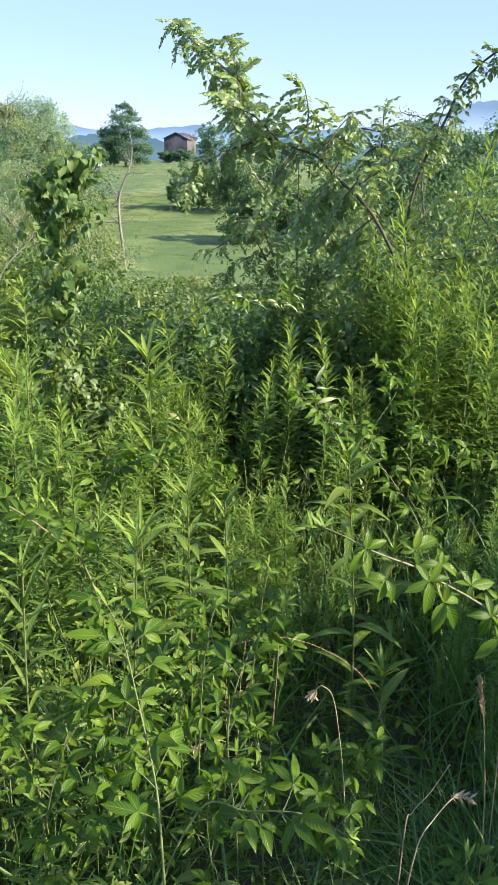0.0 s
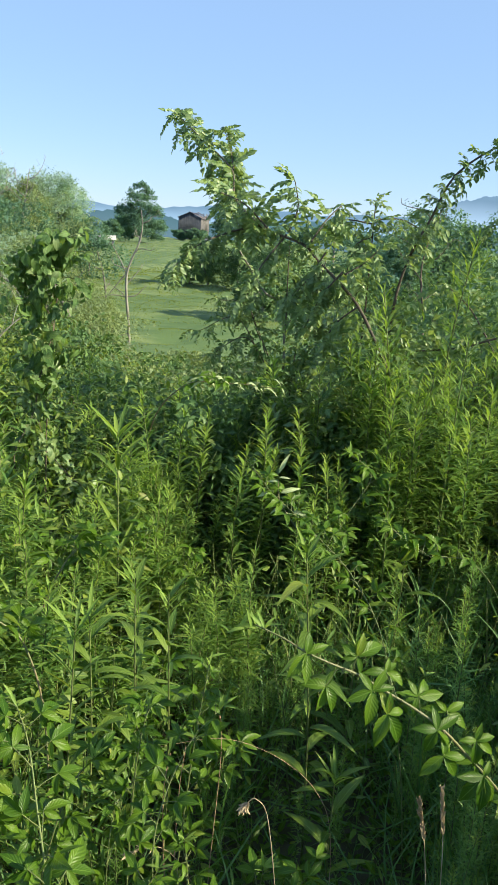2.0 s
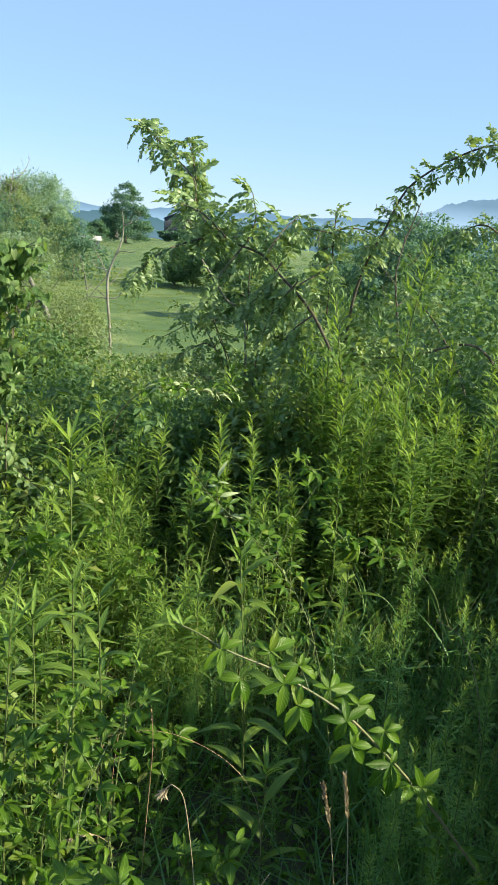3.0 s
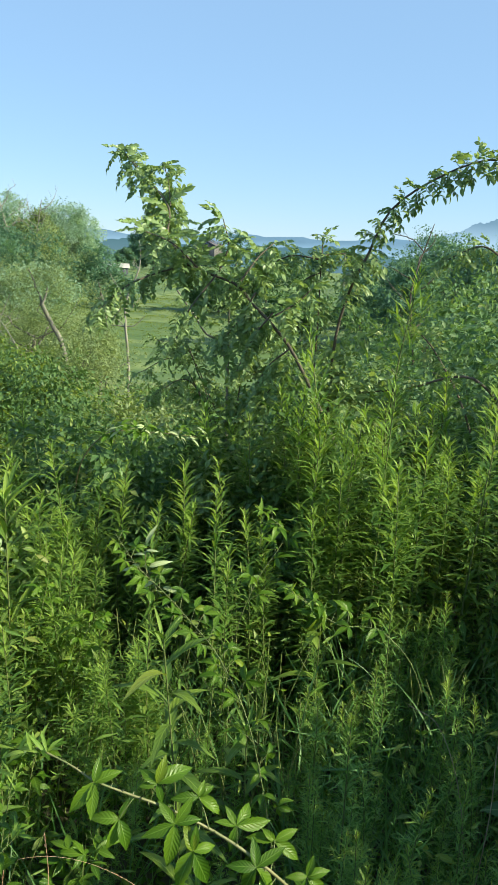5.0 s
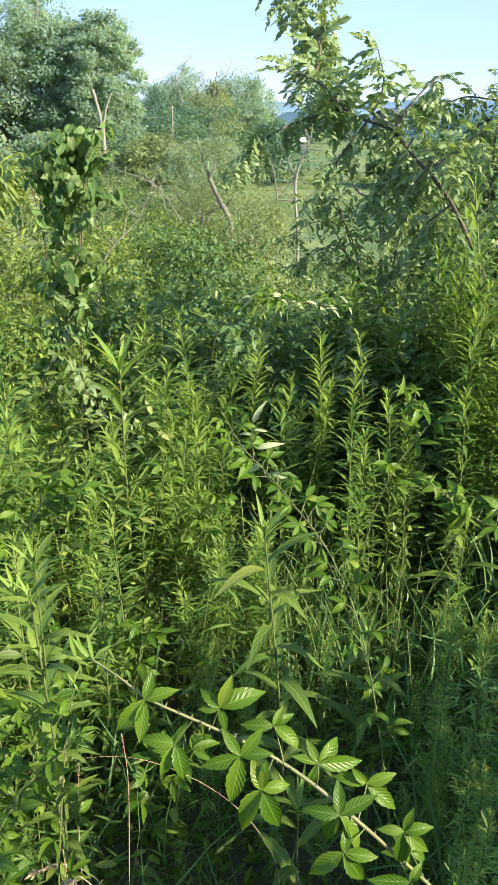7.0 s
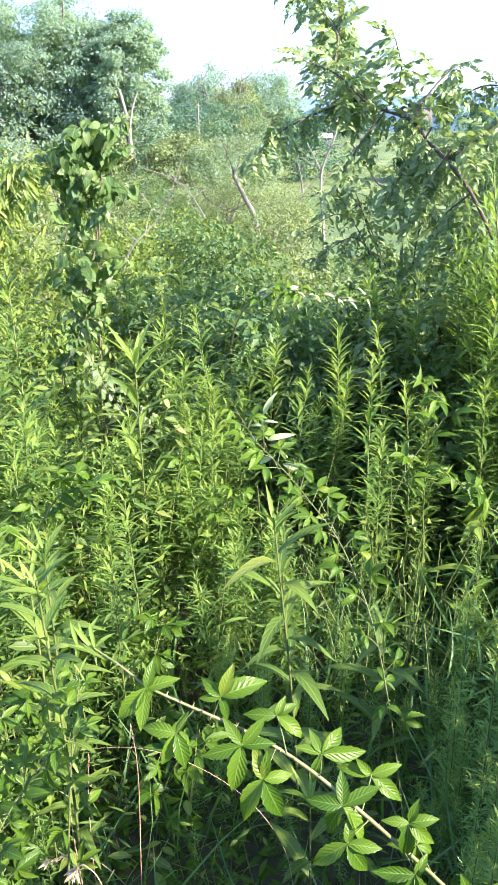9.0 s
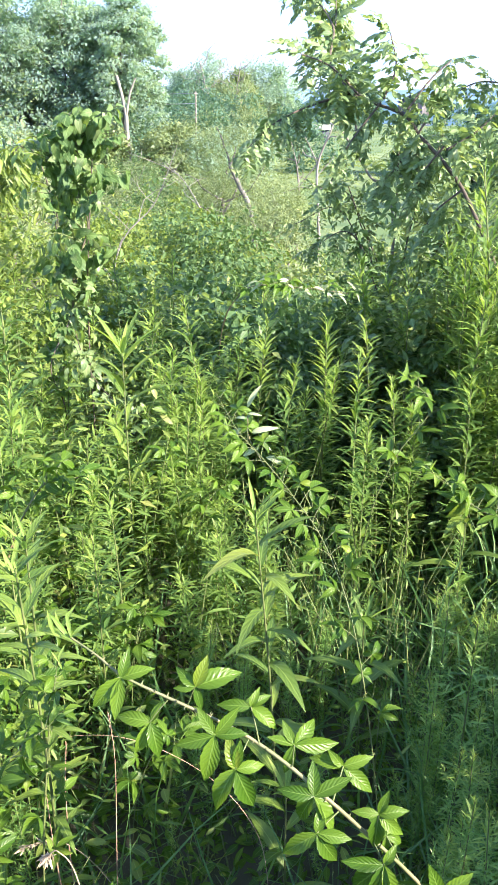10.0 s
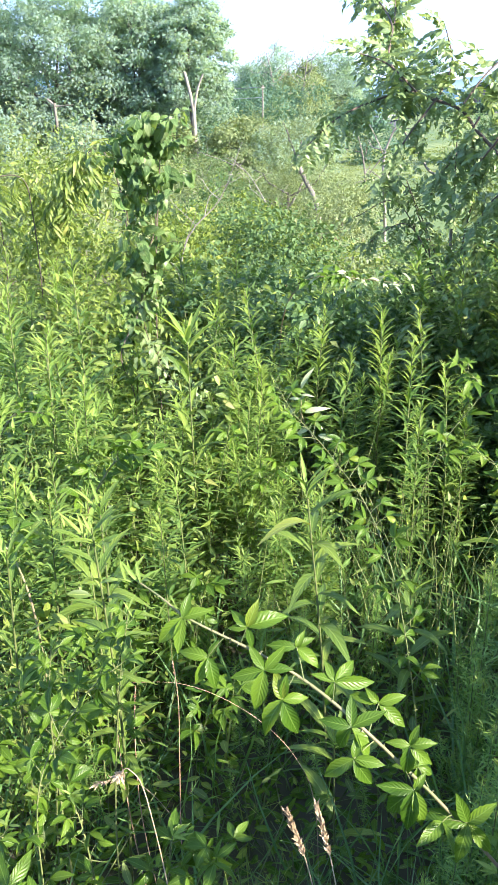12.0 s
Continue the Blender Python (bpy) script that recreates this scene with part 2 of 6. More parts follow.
def part(name, data, material, parent, label="", m=None):
    me = data if isinstance(data, bpy.types.Mesh) else mesh(name, *data)
    if not me.materials:
        me.materials.append(material)
    ob = new(name, me)
    ob.parent = parent
    if m is not None:
        ob.matrix_basis = m
    return tagged(ob, label)


def thing(name, at, label, category, group="", turn=0.0, size=1.0):
    ob = new(name)
    ob.empty_display_size = 0.1
    ob.matrix_basis = pose(*at, 0, 0, turn) @ Matrix.Scale(size, 4)
    return tagged(ob, label, category, group)


def smooth_path(pts, n):
    """n points on a smooth line through pts."""
    P = np.asarray(pts, float)
    P = np.vstack([2 * P[0] - P[1], P, 2 * P[-1] - P[-2]])
    s = np.linspace(0, len(pts) - 1 - 1e-6, n)
    i, f = s.astype(int), (s % 1)[:, None]
    a, b, c, d = P[i], P[i + 1], P[i + 2], P[i + 3]
    return 0.5 * (2 * b + (c - a) * f + (2 * a - 5 * b + 4 * c - d) * f ** 2 + (3 * b - a - 3 * c + d) * f ** 3)


def tube(path, radii, sides=6):
    path = np.asarray(path, float)
    n = len(path)
    r = np.interp(np.linspace(0, 1, n), np.linspace(0, 1, len(radii)), radii)
    tan = np.gradient(path, axis=0)
    tan /= np.linalg.norm(tan, axis=1)[:, None] + 1e-9
    ref = np.where(np.abs(tan[:, 2:3]) > 0.9, [[1.0, 0, 0]], [[0, 0, 1.0]])
    a = np.cross(tan, ref)
    a /= np.linalg.norm(a, axis=1)[:, None] + 1e-9
    for k in range(1, n):
        v = a[k - 1] - tan[k] * np.dot(a[k - 1], tan[k])
        a[k] = v / (np.linalg.norm(v) + 1e-9)
    b = np.cross(tan, a)
    ang = np.arange(sides) * 2 * np.pi / sides
    V = (path[:, None] + r[:, None, None] * (np.cos(ang)[None, :, None] * a[:, None] + np.sin(ang)[None, :, None] * b[:, None])).reshape(-1, 3)
    i, j = np.meshgrid(np.arange(n - 1), np.arange(sides), indexing="ij")
    q = np.stack([i * sides + j, i * sides + (j + 1) % sides, (i + 1) * sides + (j + 1) % sides, (i + 1) * sides + j], -1).reshape(-1, 4)
    U = np.stack([np.tile(ang / 6.283, n), np.repeat(np.linspace(0, 1, n), sides)], 1)
    return V, q, U


def leaf_shape(n, width, fold=0.25, droop=0.25, kind="lance", jag=0.0):
    """A leaf one long along y, folded along its midrib and drooping: points, faces and its own coordinates."""
    v = np.linspace(0, 1, n + 1)
    w = {"lance": 2.6 * v ** 0.75 * (1 - v), "oval": np.sin(np.pi * v ** 0.9) ** 0.85, "strap": np.minimum(1, 5 * v) * (1 - v ** 3),
         "toothed": 4.08 * v ** 0.9 * (1 - v) ** 1.15}[kind]
    w = np.clip(w, 0.015, None) * width / 2
    if jag:
        w = w * (1 + jag * np.where(np.arange(n + 1) % 2, 1, -1))
    V, U = [], []
    for k in range(n + 1):
        y, z = v[k] * (1 - 0.3 * droop * v[k]), -droop * v[k] ** 2
        for s in (-1, 0, 1):
            V.append((s * w[k], y, z + abs(s) * fold * w[k]))
            U.append((0.5 + 0.5 * s, v[k]))
    F = [(3 * k + s, 3 * k + s + 1, 3 * k + s + 4, 3 * k + s + 3) for k in range(n) for s in (0, 1)]
    return np.array(V), np.array(F), np.array(U)


def spread(shape, pos, way, up, length):
    """Copies of one leaf shape: at pos, along way, upper face towards up, length long."""
    T, F, U = shape
    pos, way, up = (np.atleast_2d(np.asarray(a, float)) for a in (pos, way, up))
    n = len(pos)
    way, up = np.broadcast_to(way, (n, 3)), np.broadcast_to(up, (n, 3))
    y = way / (np.linalg.norm(way, axis=1)[:, None] + 1e-9)
    x = np.cross(y, up)
    x /= np.linalg.norm(x, axis=1)[:, None] + 1e-9
    z = np.cross(x, y)
    L = np.broadcast_to(np.asarray(length, float), (n,))[:, None, None]
    V = pos[:, None] + L * (T[None, :, 0:1] * x[:, None] + T[None, :, 1:2] * y[:, None] + T[None, :, 2:3] * z[:, None])
    Fs = F[None] + (np.arange(n) * len(T))[:, None, None]
    return V.reshape(-1, 3), Fs.reshape(-1, F.shape[1]), np.tile(U, (n, 1))


def unit(v):
    v = np.asarray(v, float)
    return v / (np.linalg.norm(v, axis=-1, keepdims=True) + 1e-9)


def frame_along(at, way, up, size=1.0):
    """Pose with y along way and z towards up."""
    y = Vector(way).normalized()
    x = y.cross(Vector(up))
    x = x.normalized() if x.length > 1e-5 else Vector((1, 0, 0))
    m = Matrix((x, y, x.cross(y))).transposed().to_4x4()
    return Matrix.Translation(Vector(at)) @ m @ Matrix.Scale(size, 4)


def ball(n):
    return unit(rng.normal(size=(n, 3)))


S_LANCE3 = leaf_shape(3, 0.23, 0.35, 0.16, "lance")
S_LANCE2 = leaf_shape(2, 0.21, 0.35, 0.12, "lance")
S_OVAL3 = leaf_shape(4, 0.34, 0.25, 0.2, "oval")
S_BLADE = leaf_shape(4, 0.015, 0.3, 0.45, "strap")
def kite(width, fold=0.3, droop=0.15):
    """Small folded leaf of two faces."""
    w = width / 2
    return np.array([(0, 0, 0), (w, 0.42, fold * w), (0, 1, -droop), (0, 0.5, -0.15 * droop), (-w, 0.42, fold * w)]), np.array([(0, 1, 2, 3), (0, 3, 2, 4)]), np.array([(0.5, 0), (1, 0.42), (0.5, 1), (0.5, 0.5), (0, 0.42)])


S_KITE, S_SLIM = kite(0.50), kite(0.20)
S_DIAMOND = (np.array([(-0.28, 0.45, 0.05), (0, 0, 0), (0.28, 0.45, 0.05), (0, 1, -0.1)]), np.array([(1, 2, 3, 0)]), np.array([(0, 0.5), (0.5, 0), (1, 0.5), (0.5, 1)]))

# ---- ground and distance ----
gx = np.concatenate([-np.geomspace(3200, 6, 60), np.linspace(-5.8, 5.8, 60), np.geomspace(6, 3200, 60)])
gy = np.concatenate([-np.geomspace(3200, 3, 30), np.linspace(-2.5, 9, 70), np.geomspace(9.3, 4000, 110)])
X, Y = np.meshgrid(gx, gy, indexing="ij")
i, j = np.meshgrid(np.arange(len(gx) - 1), np.arange(len(gy) - 1), indexing="ij")
a = i * len(gy) + j
F = np.stack([a, a + len(gy), a + len(gy) + 1, a + 1], -1).reshape(-1, 4)
ground = new("ground", mesh("ground", np.stack([X, Y, H(X, Y)], -1).reshape(-1, 3), F))
ground.data.materials.append(M_GROUND)
tagged(ground, "weedy bank sloping to a green meadow", "ground", kind="structure")


def ridge(dist, height, az0, az1, material, label, seed, depth=-60):
    r = np.random.default_rng(seed)
    n = 700
    az = np.radians(np.linspace(az0, az1, n))
    top = height(np.degrees(az)) + dist * 0.0016 * (np.sin(np.degrees(az) * 0.5 + seed) + 0.6 * np.sin(np.degrees(az) * 1.3 + 2 * seed)) + np.convolve(r.normal(size=n + 8), np.ones(9) / 9, "valid")[:n] * dist * 0.003 + r.random(n) * dist * 0.0016
    rows = []
    for z, k in ((depth, 0.9), (None, 0.99), (None, 1.0), (depth, 1.12)):
        zz = np.full(n, z) if z is not None else (top * (0.55 if k < 1 else 1.0))
        rows.append(np.stack([dist * k * np.sin(az), dist * k * np.cos(az), zz], 1))
    V = np.concatenate(rows)
    F = np.concatenate([np.stack([np.arange(n - 1) + q * n, np.arange(1, n) + q * n, np.arange(1, n) + (q + 1) * n, np.arange(n - 1) + (q + 1) * n], 1) for q in range(3)])
    ob = new("backdrop", mesh("backdrop", V, F))
    ob.data.materials.append(material)
    return tagged(ob, label, "hills", kind="structure")


M_HILL = hazed_hill_mat("blue_ridge", (0.25, 0.34, 0.39), (0.125, 0.190, 0.235), -4, 24)
M_HILL2 = hazed_hill_mat("near_ridge", (0.29, 0.37, 0.42), (0.125, 0.185, 0.225), 8, 40)
M_WOODS = hazed_hill_mat("valley_woods", (0.09, 0.14, 0.15), (0.065, 0.115, 0.12), -6, 4)
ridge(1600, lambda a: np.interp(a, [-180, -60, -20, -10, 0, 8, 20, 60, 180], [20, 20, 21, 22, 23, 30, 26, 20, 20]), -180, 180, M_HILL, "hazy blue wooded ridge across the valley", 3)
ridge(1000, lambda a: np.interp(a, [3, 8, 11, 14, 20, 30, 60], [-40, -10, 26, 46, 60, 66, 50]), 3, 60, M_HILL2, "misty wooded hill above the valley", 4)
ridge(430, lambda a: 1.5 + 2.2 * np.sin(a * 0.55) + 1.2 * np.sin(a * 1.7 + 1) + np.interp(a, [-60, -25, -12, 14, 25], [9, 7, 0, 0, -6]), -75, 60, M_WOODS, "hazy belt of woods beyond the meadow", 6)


# ---- trees and bushes ----
def limb(a, b, r0, r1, bend=0.12, n=7, sides=6):
    a, b = np.asarray(a, float), np.asarray(b, float)
    L = np.linalg.norm(b - a)
    pts = [a, a + (b - a) * 0.35 + rng.normal(size=3) * L * bend, a + (b - a) * 0.7 + rng.normal(size=3) * L * bend, b]
    return tube(smooth_path(pts, n), [r0, r1], sides)


def crown_leaves(blobs, n, size, shape, clumps=26, inner=0.55, flat=0.35, spread_k=0.2):
    """Leaves in clumps over several uneven lobes (centre, radii), outward and a little downward, with gaps between."""
    vol = np.array([r[0] * r[1] + r[1] * r[2] + r[0] * r[2] for c, r in blobs])
    out = []
    for (c, r), share in zip(blobs, vol / vol.sum()):
        m = max(30, int(n * share))
        k = max(4, int(clumps))
        cen = ball(k) * (inner + (1 - inner) * rng.random((k, 1)) ** 0.5)
        cen[:, 2] = np.where(cen[:, 2] < -0.75, -cen[:, 2], cen[:, 2])
        cen *= 1 + (0.16 if inner < 0.6 else 0.06) * rng.normal(size=(k, 1))
        pick = rng.integers(0, k, m)
        rad = spread_k + 0.8 * spread_k * rng.random(k)
        off = ball(m) * rng.random((m, 1)) ** 0.45 * rad[pick][:, None]
        p = (cen[pick] + off * [1, 1, 0.75])
        away = unit(off + 0.55 * p + 0.25 * rng.normal(size=(m, 3)))
        way = unit(np.stack([away[:, 0], away[:, 1], 0.25 * away[:, 2] - flat], 1) + 0.55 * rng.normal(size=(m, 3)))
        up = unit(1.3 * away + [0, 0, 0.5] + 0.38 * rng.normal(size=(m, 3)))
        out.append(spread(shape, np.asarray(c) + p * np.asarray(r), way, up, size * (0.6 + 0.8 * rng.random(m))))
    return joined(out)


def tree(name, at, trunk_h, blobs, n, leaf, mat, bark, label, category, group="", shape=S_DIAMOND, clumps=26, r0=0.15, limbs=6, stems=1, inner=0.55, flat=0.35, puff=0.2, bare=99):
    """A trunk with limbs into each lobe, and a crown of leaves. Lobes are relative to the foot."""
    z = float(H(at[0], at[1]))
    ob = thing(name, (at[0], at[1], z), label, category, group)
    for s in range(stems):
        foot = np.array([0.35 * r0 * 4 * (s - (stems - 1) / 2), 0.1 * s * r0, -0.05])
        head = np.array([foot[0] * 2.5 + 0.1 * trunk_h * rng.normal() * 0.5, 0.06 * trunk_h * rng.normal(), trunk_h])
        part("trunk", limb(foot, head, r0, r0 * 0.6, 0.04, 9, 8), bark, ob)
    k = 0
    for c, r in blobs[:bare]:
        for q in range(max(1, limbs // len(blobs))):
            tip = np.asarray(c) + ball(1)[0] * np.asarray(r) * 0.7
            part("limb", limb(head * (0.75 + 0.25 * rng.random()), tip, r0 * 0.45, r0 * 0.08, 0.1), bark, ob)
            k += 1
    tagged(part("crown", crown_leaves(blobs, n, leaf, shape, clumps, inner, flat, puff), mat, ob), kind="stuff")
    return ob


def lobes(w, h, base, n, seed, depth=None):
    """n lobes that make an uneven crown w wide from height base to h."""
    r = np.random.default_rng(seed)
    out = []
    for k in range(n):
        f = k / max(1, n - 1)
        cx = (r.random() - 0.5) * w * (0.62 if k else 0)
        cy = (r.random() - 0.5) * (depth or w) * 0.5
        rr = w * (0.24 + 0.14 * r.random())
        cz = base + (h - base) * (0.25 + 0.5 * r.random()) if k else (base + h) / 2
        rz = min((h - base) * (0.30 + 0.15 * r.random()), h - cz)
        out.append(((cx, cy, cz), (rr, rr, max(rz, 0.2 * (h - base)))))
    return out


# ---- far things: trees, barn, shed, pole ----
tree("round_tree", (-21.0, 149), 3.0, [((0, 0, 2.4), (3.7, 3.4, 2.3)), ((-1.5, 0, 4.4), (2.7, 2.6, 2.1)), ((1.5, 0.3, 4.0), (2.7, 2.6, 2.2)), ((0.2, 0, 6.4), (2.8, 2.6, 2.0)), ((-0.3, 0, 8.3), (1.8, 1.8, 1.5)), ((0.3, 0, 9.4), (0.9, 0.9, 0.9)), ((2.6, 0, 2.0), (1.7, 1.6, 1.8)), ((-2.6, 0, 1.9), (1.6, 1.6, 1.7))], 20000, 0.28, M_HAZED_LEAF, M_BARK, "round full-leaved tree standing beside the old barn", "tree", clumps=18, r0=0.25, inner=0.75, puff=0.28)
tree("small_tree", (-24.3, 141), 1.0, lobes(4.4, 3.9, 0.0, 5, 2), 5000, 0.28, M_HAZED_LEAF, M_BARK, "low rounded tree at the meadow's far edge", "tree", clumps=16)
for k, (x, y, w, h) in enumerate(((-9.0, 205, 9, 8.2), (-2.5, 214, 8, 6.8), (4, 220, 10, 6.5), (11, 212, 8, 5.2), (-30, 196, 9, 4.5), (-40, 190, 10, 5.0), (19, 205, 11, 6.2), (30, 190, 12, 6.5), (41, 180, 12, 7), (-13.5, 182, 4, 2.6), (-17.6, 184, 3.2, 1.8))):
    tree("meadow_edge_tree", (x, y), h * 0.35, lobes(w, h, 0.2, 6, 20 + k), 5500, 0.4, M_HAZED_LEAF, M_BARK, "hazy leafy tree behind the meadow", "tree", "trees behind the meadow", clumps=18, r0=0.2, limbs=4)
for k, (x, y, w, h) in enumerate(((-3.4, 60, 3.6, 3.3), (-1.3, 58, 3.4, 3.9), (1.6, 56, 4.2, 3.4), (-4.9, 61.5, 2.0, 1.7), (0.4, 40.2, 2.8, 2.7), (1.9, 41.0, 2.6, 2.5))):
    tree("meadow_bush", (x, y), h * 0.3, lobes(w, h, 0.05, 6, 40 + k), 8000, 0.15, M_BUSH, M_BARK, "dense dark-green bush in the meadow", "bush", "bushes in the meadow", clumps=22, r0=0.08, limbs=5)
for k, (x, y, w, h) in enumerate(((7.2, 41, 4.6, 4.3), (10.6, 43, 6, 5.4), (14, 40, 6, 6.4), (5.9, 52, 4.0, 3.1), (17, 46, 7, 6.4), (8.6, 60, 6, 4.4), (13, 66, 8, 6.4))):
    tree("hedgerow_tree", (x, y), h * 0.35, lobes(w, h, 0.2, 8, 60 + k), 10000, 0.19, M_HAZED_LEAF, M_BARK, "dark leafy tree in the hedgerow", "tree", "hedgerow trees", clumps=24, r0=0.14, limbs=6)
# clump at the meadow's near edge, seen over the willows
for k, (x, y, w, h) in enumerate(((-22.5, 73, 6.5, 8.3), (-18.2, 74, 7, 8.5), (-17.4, 75, 4.4, 7.6), (-26, 76, 5, 7.0), (-16.2, 72, 3.0, 5.4), (-20, 69, 5, 6.6))):
    tree("clump_tree", (x, y), h * 0.4, lobes(w, h, 0.6, 8, 80 + k), 17000, 0.18, M_WILLOW if k == 5 else M_HAZED_OAK, M_BARK, "grey-green tree in a clump at the meadow's edge", "tree", "clump of trees", clumps=16, r0=0.18, limbs=6, inner=0.75, puff=0.28)
# tall oaks
def oak_lobes(w, h, base, seed):
    """Crown of many rounded billows on a dense core."""
    r = np.random.default_rng(seed)
    mid = np.array([0, 0, (base + h) / 2])
    half = np.array([w / 2, w / 2, (h - base) / 2])
    out = [(tuple(mid), tuple(half * 0.72))]
    for k in range(26):
        f = (k + 0.5) / 26
        z, a = 1 - 1.75 * f, k * 2.4
        ring = math.sqrt(max(0.0, 1 - z * z)) if z > -0.3 else 0.9
        rr = w * (0.13 + 0.08 * r.random())
        out.append((tuple(mid + half * 0.80 * np.array([ring * math.cos(a), ring * math.sin(a), z]) + r.normal(size=3) * 0.15), (rr, rr, rr * 0.8)))
    return out


for k, (x, y, w, h) in enumerate(((-17.9, 43.5, 4.4, 9.1), (-21.4, 44, 5.8, 10.1), (-25.6, 43, 6.8, 10.6), (-31, 42, 7.4, 10.4), (-23.4, 48, 7.6, 10.6), (-36.5, 41, 8, 9.2), (-29.5, 38.0, 4.6, 6.4))):
    tree("oak", (x, y), h * 0.45, oak_lobes(w, h, h * (0.34 if k == 0 else 0.06), 100 + k), 31000, 0.17, M_HAZED_OAK, M_BARK, "tall broad oak in hazy morning sun", "tree", "tall oaks", clumps=9, r0=0.2, limbs=10, inner=0.6, puff=0.42, bare=6)
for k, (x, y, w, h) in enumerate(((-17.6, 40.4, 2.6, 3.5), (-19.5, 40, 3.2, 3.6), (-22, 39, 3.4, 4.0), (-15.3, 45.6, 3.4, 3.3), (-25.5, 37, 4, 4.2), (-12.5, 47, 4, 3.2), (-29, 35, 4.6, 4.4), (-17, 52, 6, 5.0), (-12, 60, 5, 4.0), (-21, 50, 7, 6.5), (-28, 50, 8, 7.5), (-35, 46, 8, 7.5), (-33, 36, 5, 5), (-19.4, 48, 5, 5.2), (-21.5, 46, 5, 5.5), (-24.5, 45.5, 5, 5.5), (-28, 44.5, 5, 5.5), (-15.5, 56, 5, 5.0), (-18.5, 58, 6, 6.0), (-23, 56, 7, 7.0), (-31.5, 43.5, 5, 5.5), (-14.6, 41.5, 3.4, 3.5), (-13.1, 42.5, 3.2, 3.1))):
    tree("wood_edge_bush", (x, y), h * 0.3, lobes(w, h, 0.0, 8, 130 + k), 5200, 0.195, M_HAZED_LEAF if y > 49 else M_WILLOW if k % 3 == 0 else M_HAZED_OAK, M_BARK, "leafy bush at the foot of the oaks", "bush", "bushes below the oaks", clumps=16, inner=0.7, puff=0.26, r0=0.08, limbs=4)

# forked dead trunk in front of the oaks, and a broken one
dead = thing("forked_trunk", (-16.68, 41.0, float(H(-16.68, 41.0))), "pale forked dead trunk rising among the oaks", "dead tree")
fork = 0.95 - float(H(-16.68, 41.0))
part("trunk", tube(smooth_path([(0.12, 0, -0.1), (0.05, 0, fork * 0.5), (0, 0, fork)], 10), [0.12, 0.10], 8), M_PALE, dead)
part("limb", tube(smooth_path([(0, 0, fork - 0.1), (-0.17, 0, fork + 0.8), (-0.42, 0, fork + 1.75)], 10), [0.09, 0.08], 8), M_PALE, dead)
part("limb", tube(smooth_path([(0, 0, fork - 0.1), (0.22, 0, fork + 0.9), (0.55, 0, fork + 1.65)], 10), [0.07, 0.04], 8), M_PALE, dead)
dead = thing("broken_trunk", (-23.75, 39.8, float(H(-23.75, 39.8))), "broken pale snag with one side branch", "dead tree")
part("trunk", limb((0, 0, -0.1), (-0.1, 0, 4.3), 0.10, 0.07, 0.02, 8, 8), M_BARK, dead)
part("limb", limb((-0.1, 0, 4.2), (-0.5, 0, 4.5), 0.07, 0.05, 0.03, 6, 6), M_BARK, dead)
part("limb", limb((-0.05, 0, 4.15), (1.0, 0, 4.2), 0.05, 0.02, 0.05, 6, 6), M_BARK, dead)


def box(w, d, h, at=(0, 0, 0), turn=None):
    V = np.array([(x * w / 2, y * d / 2, z * h) for z in (0, 1) for x, y in ((-1, -1), (1, -1), (1, 1), (-1, 1))], float)
    if turn is not None:
        V = V @ np.array(turn.to_matrix()).T
    return V + np.asarray(at), np.array([(0, 3, 2, 1), (4, 5, 6, 7), (0, 1, 5, 4), (1, 2, 6, 5), (2, 3, 7, 6), (3, 0, 4, 7)]), np.zeros((8, 2))


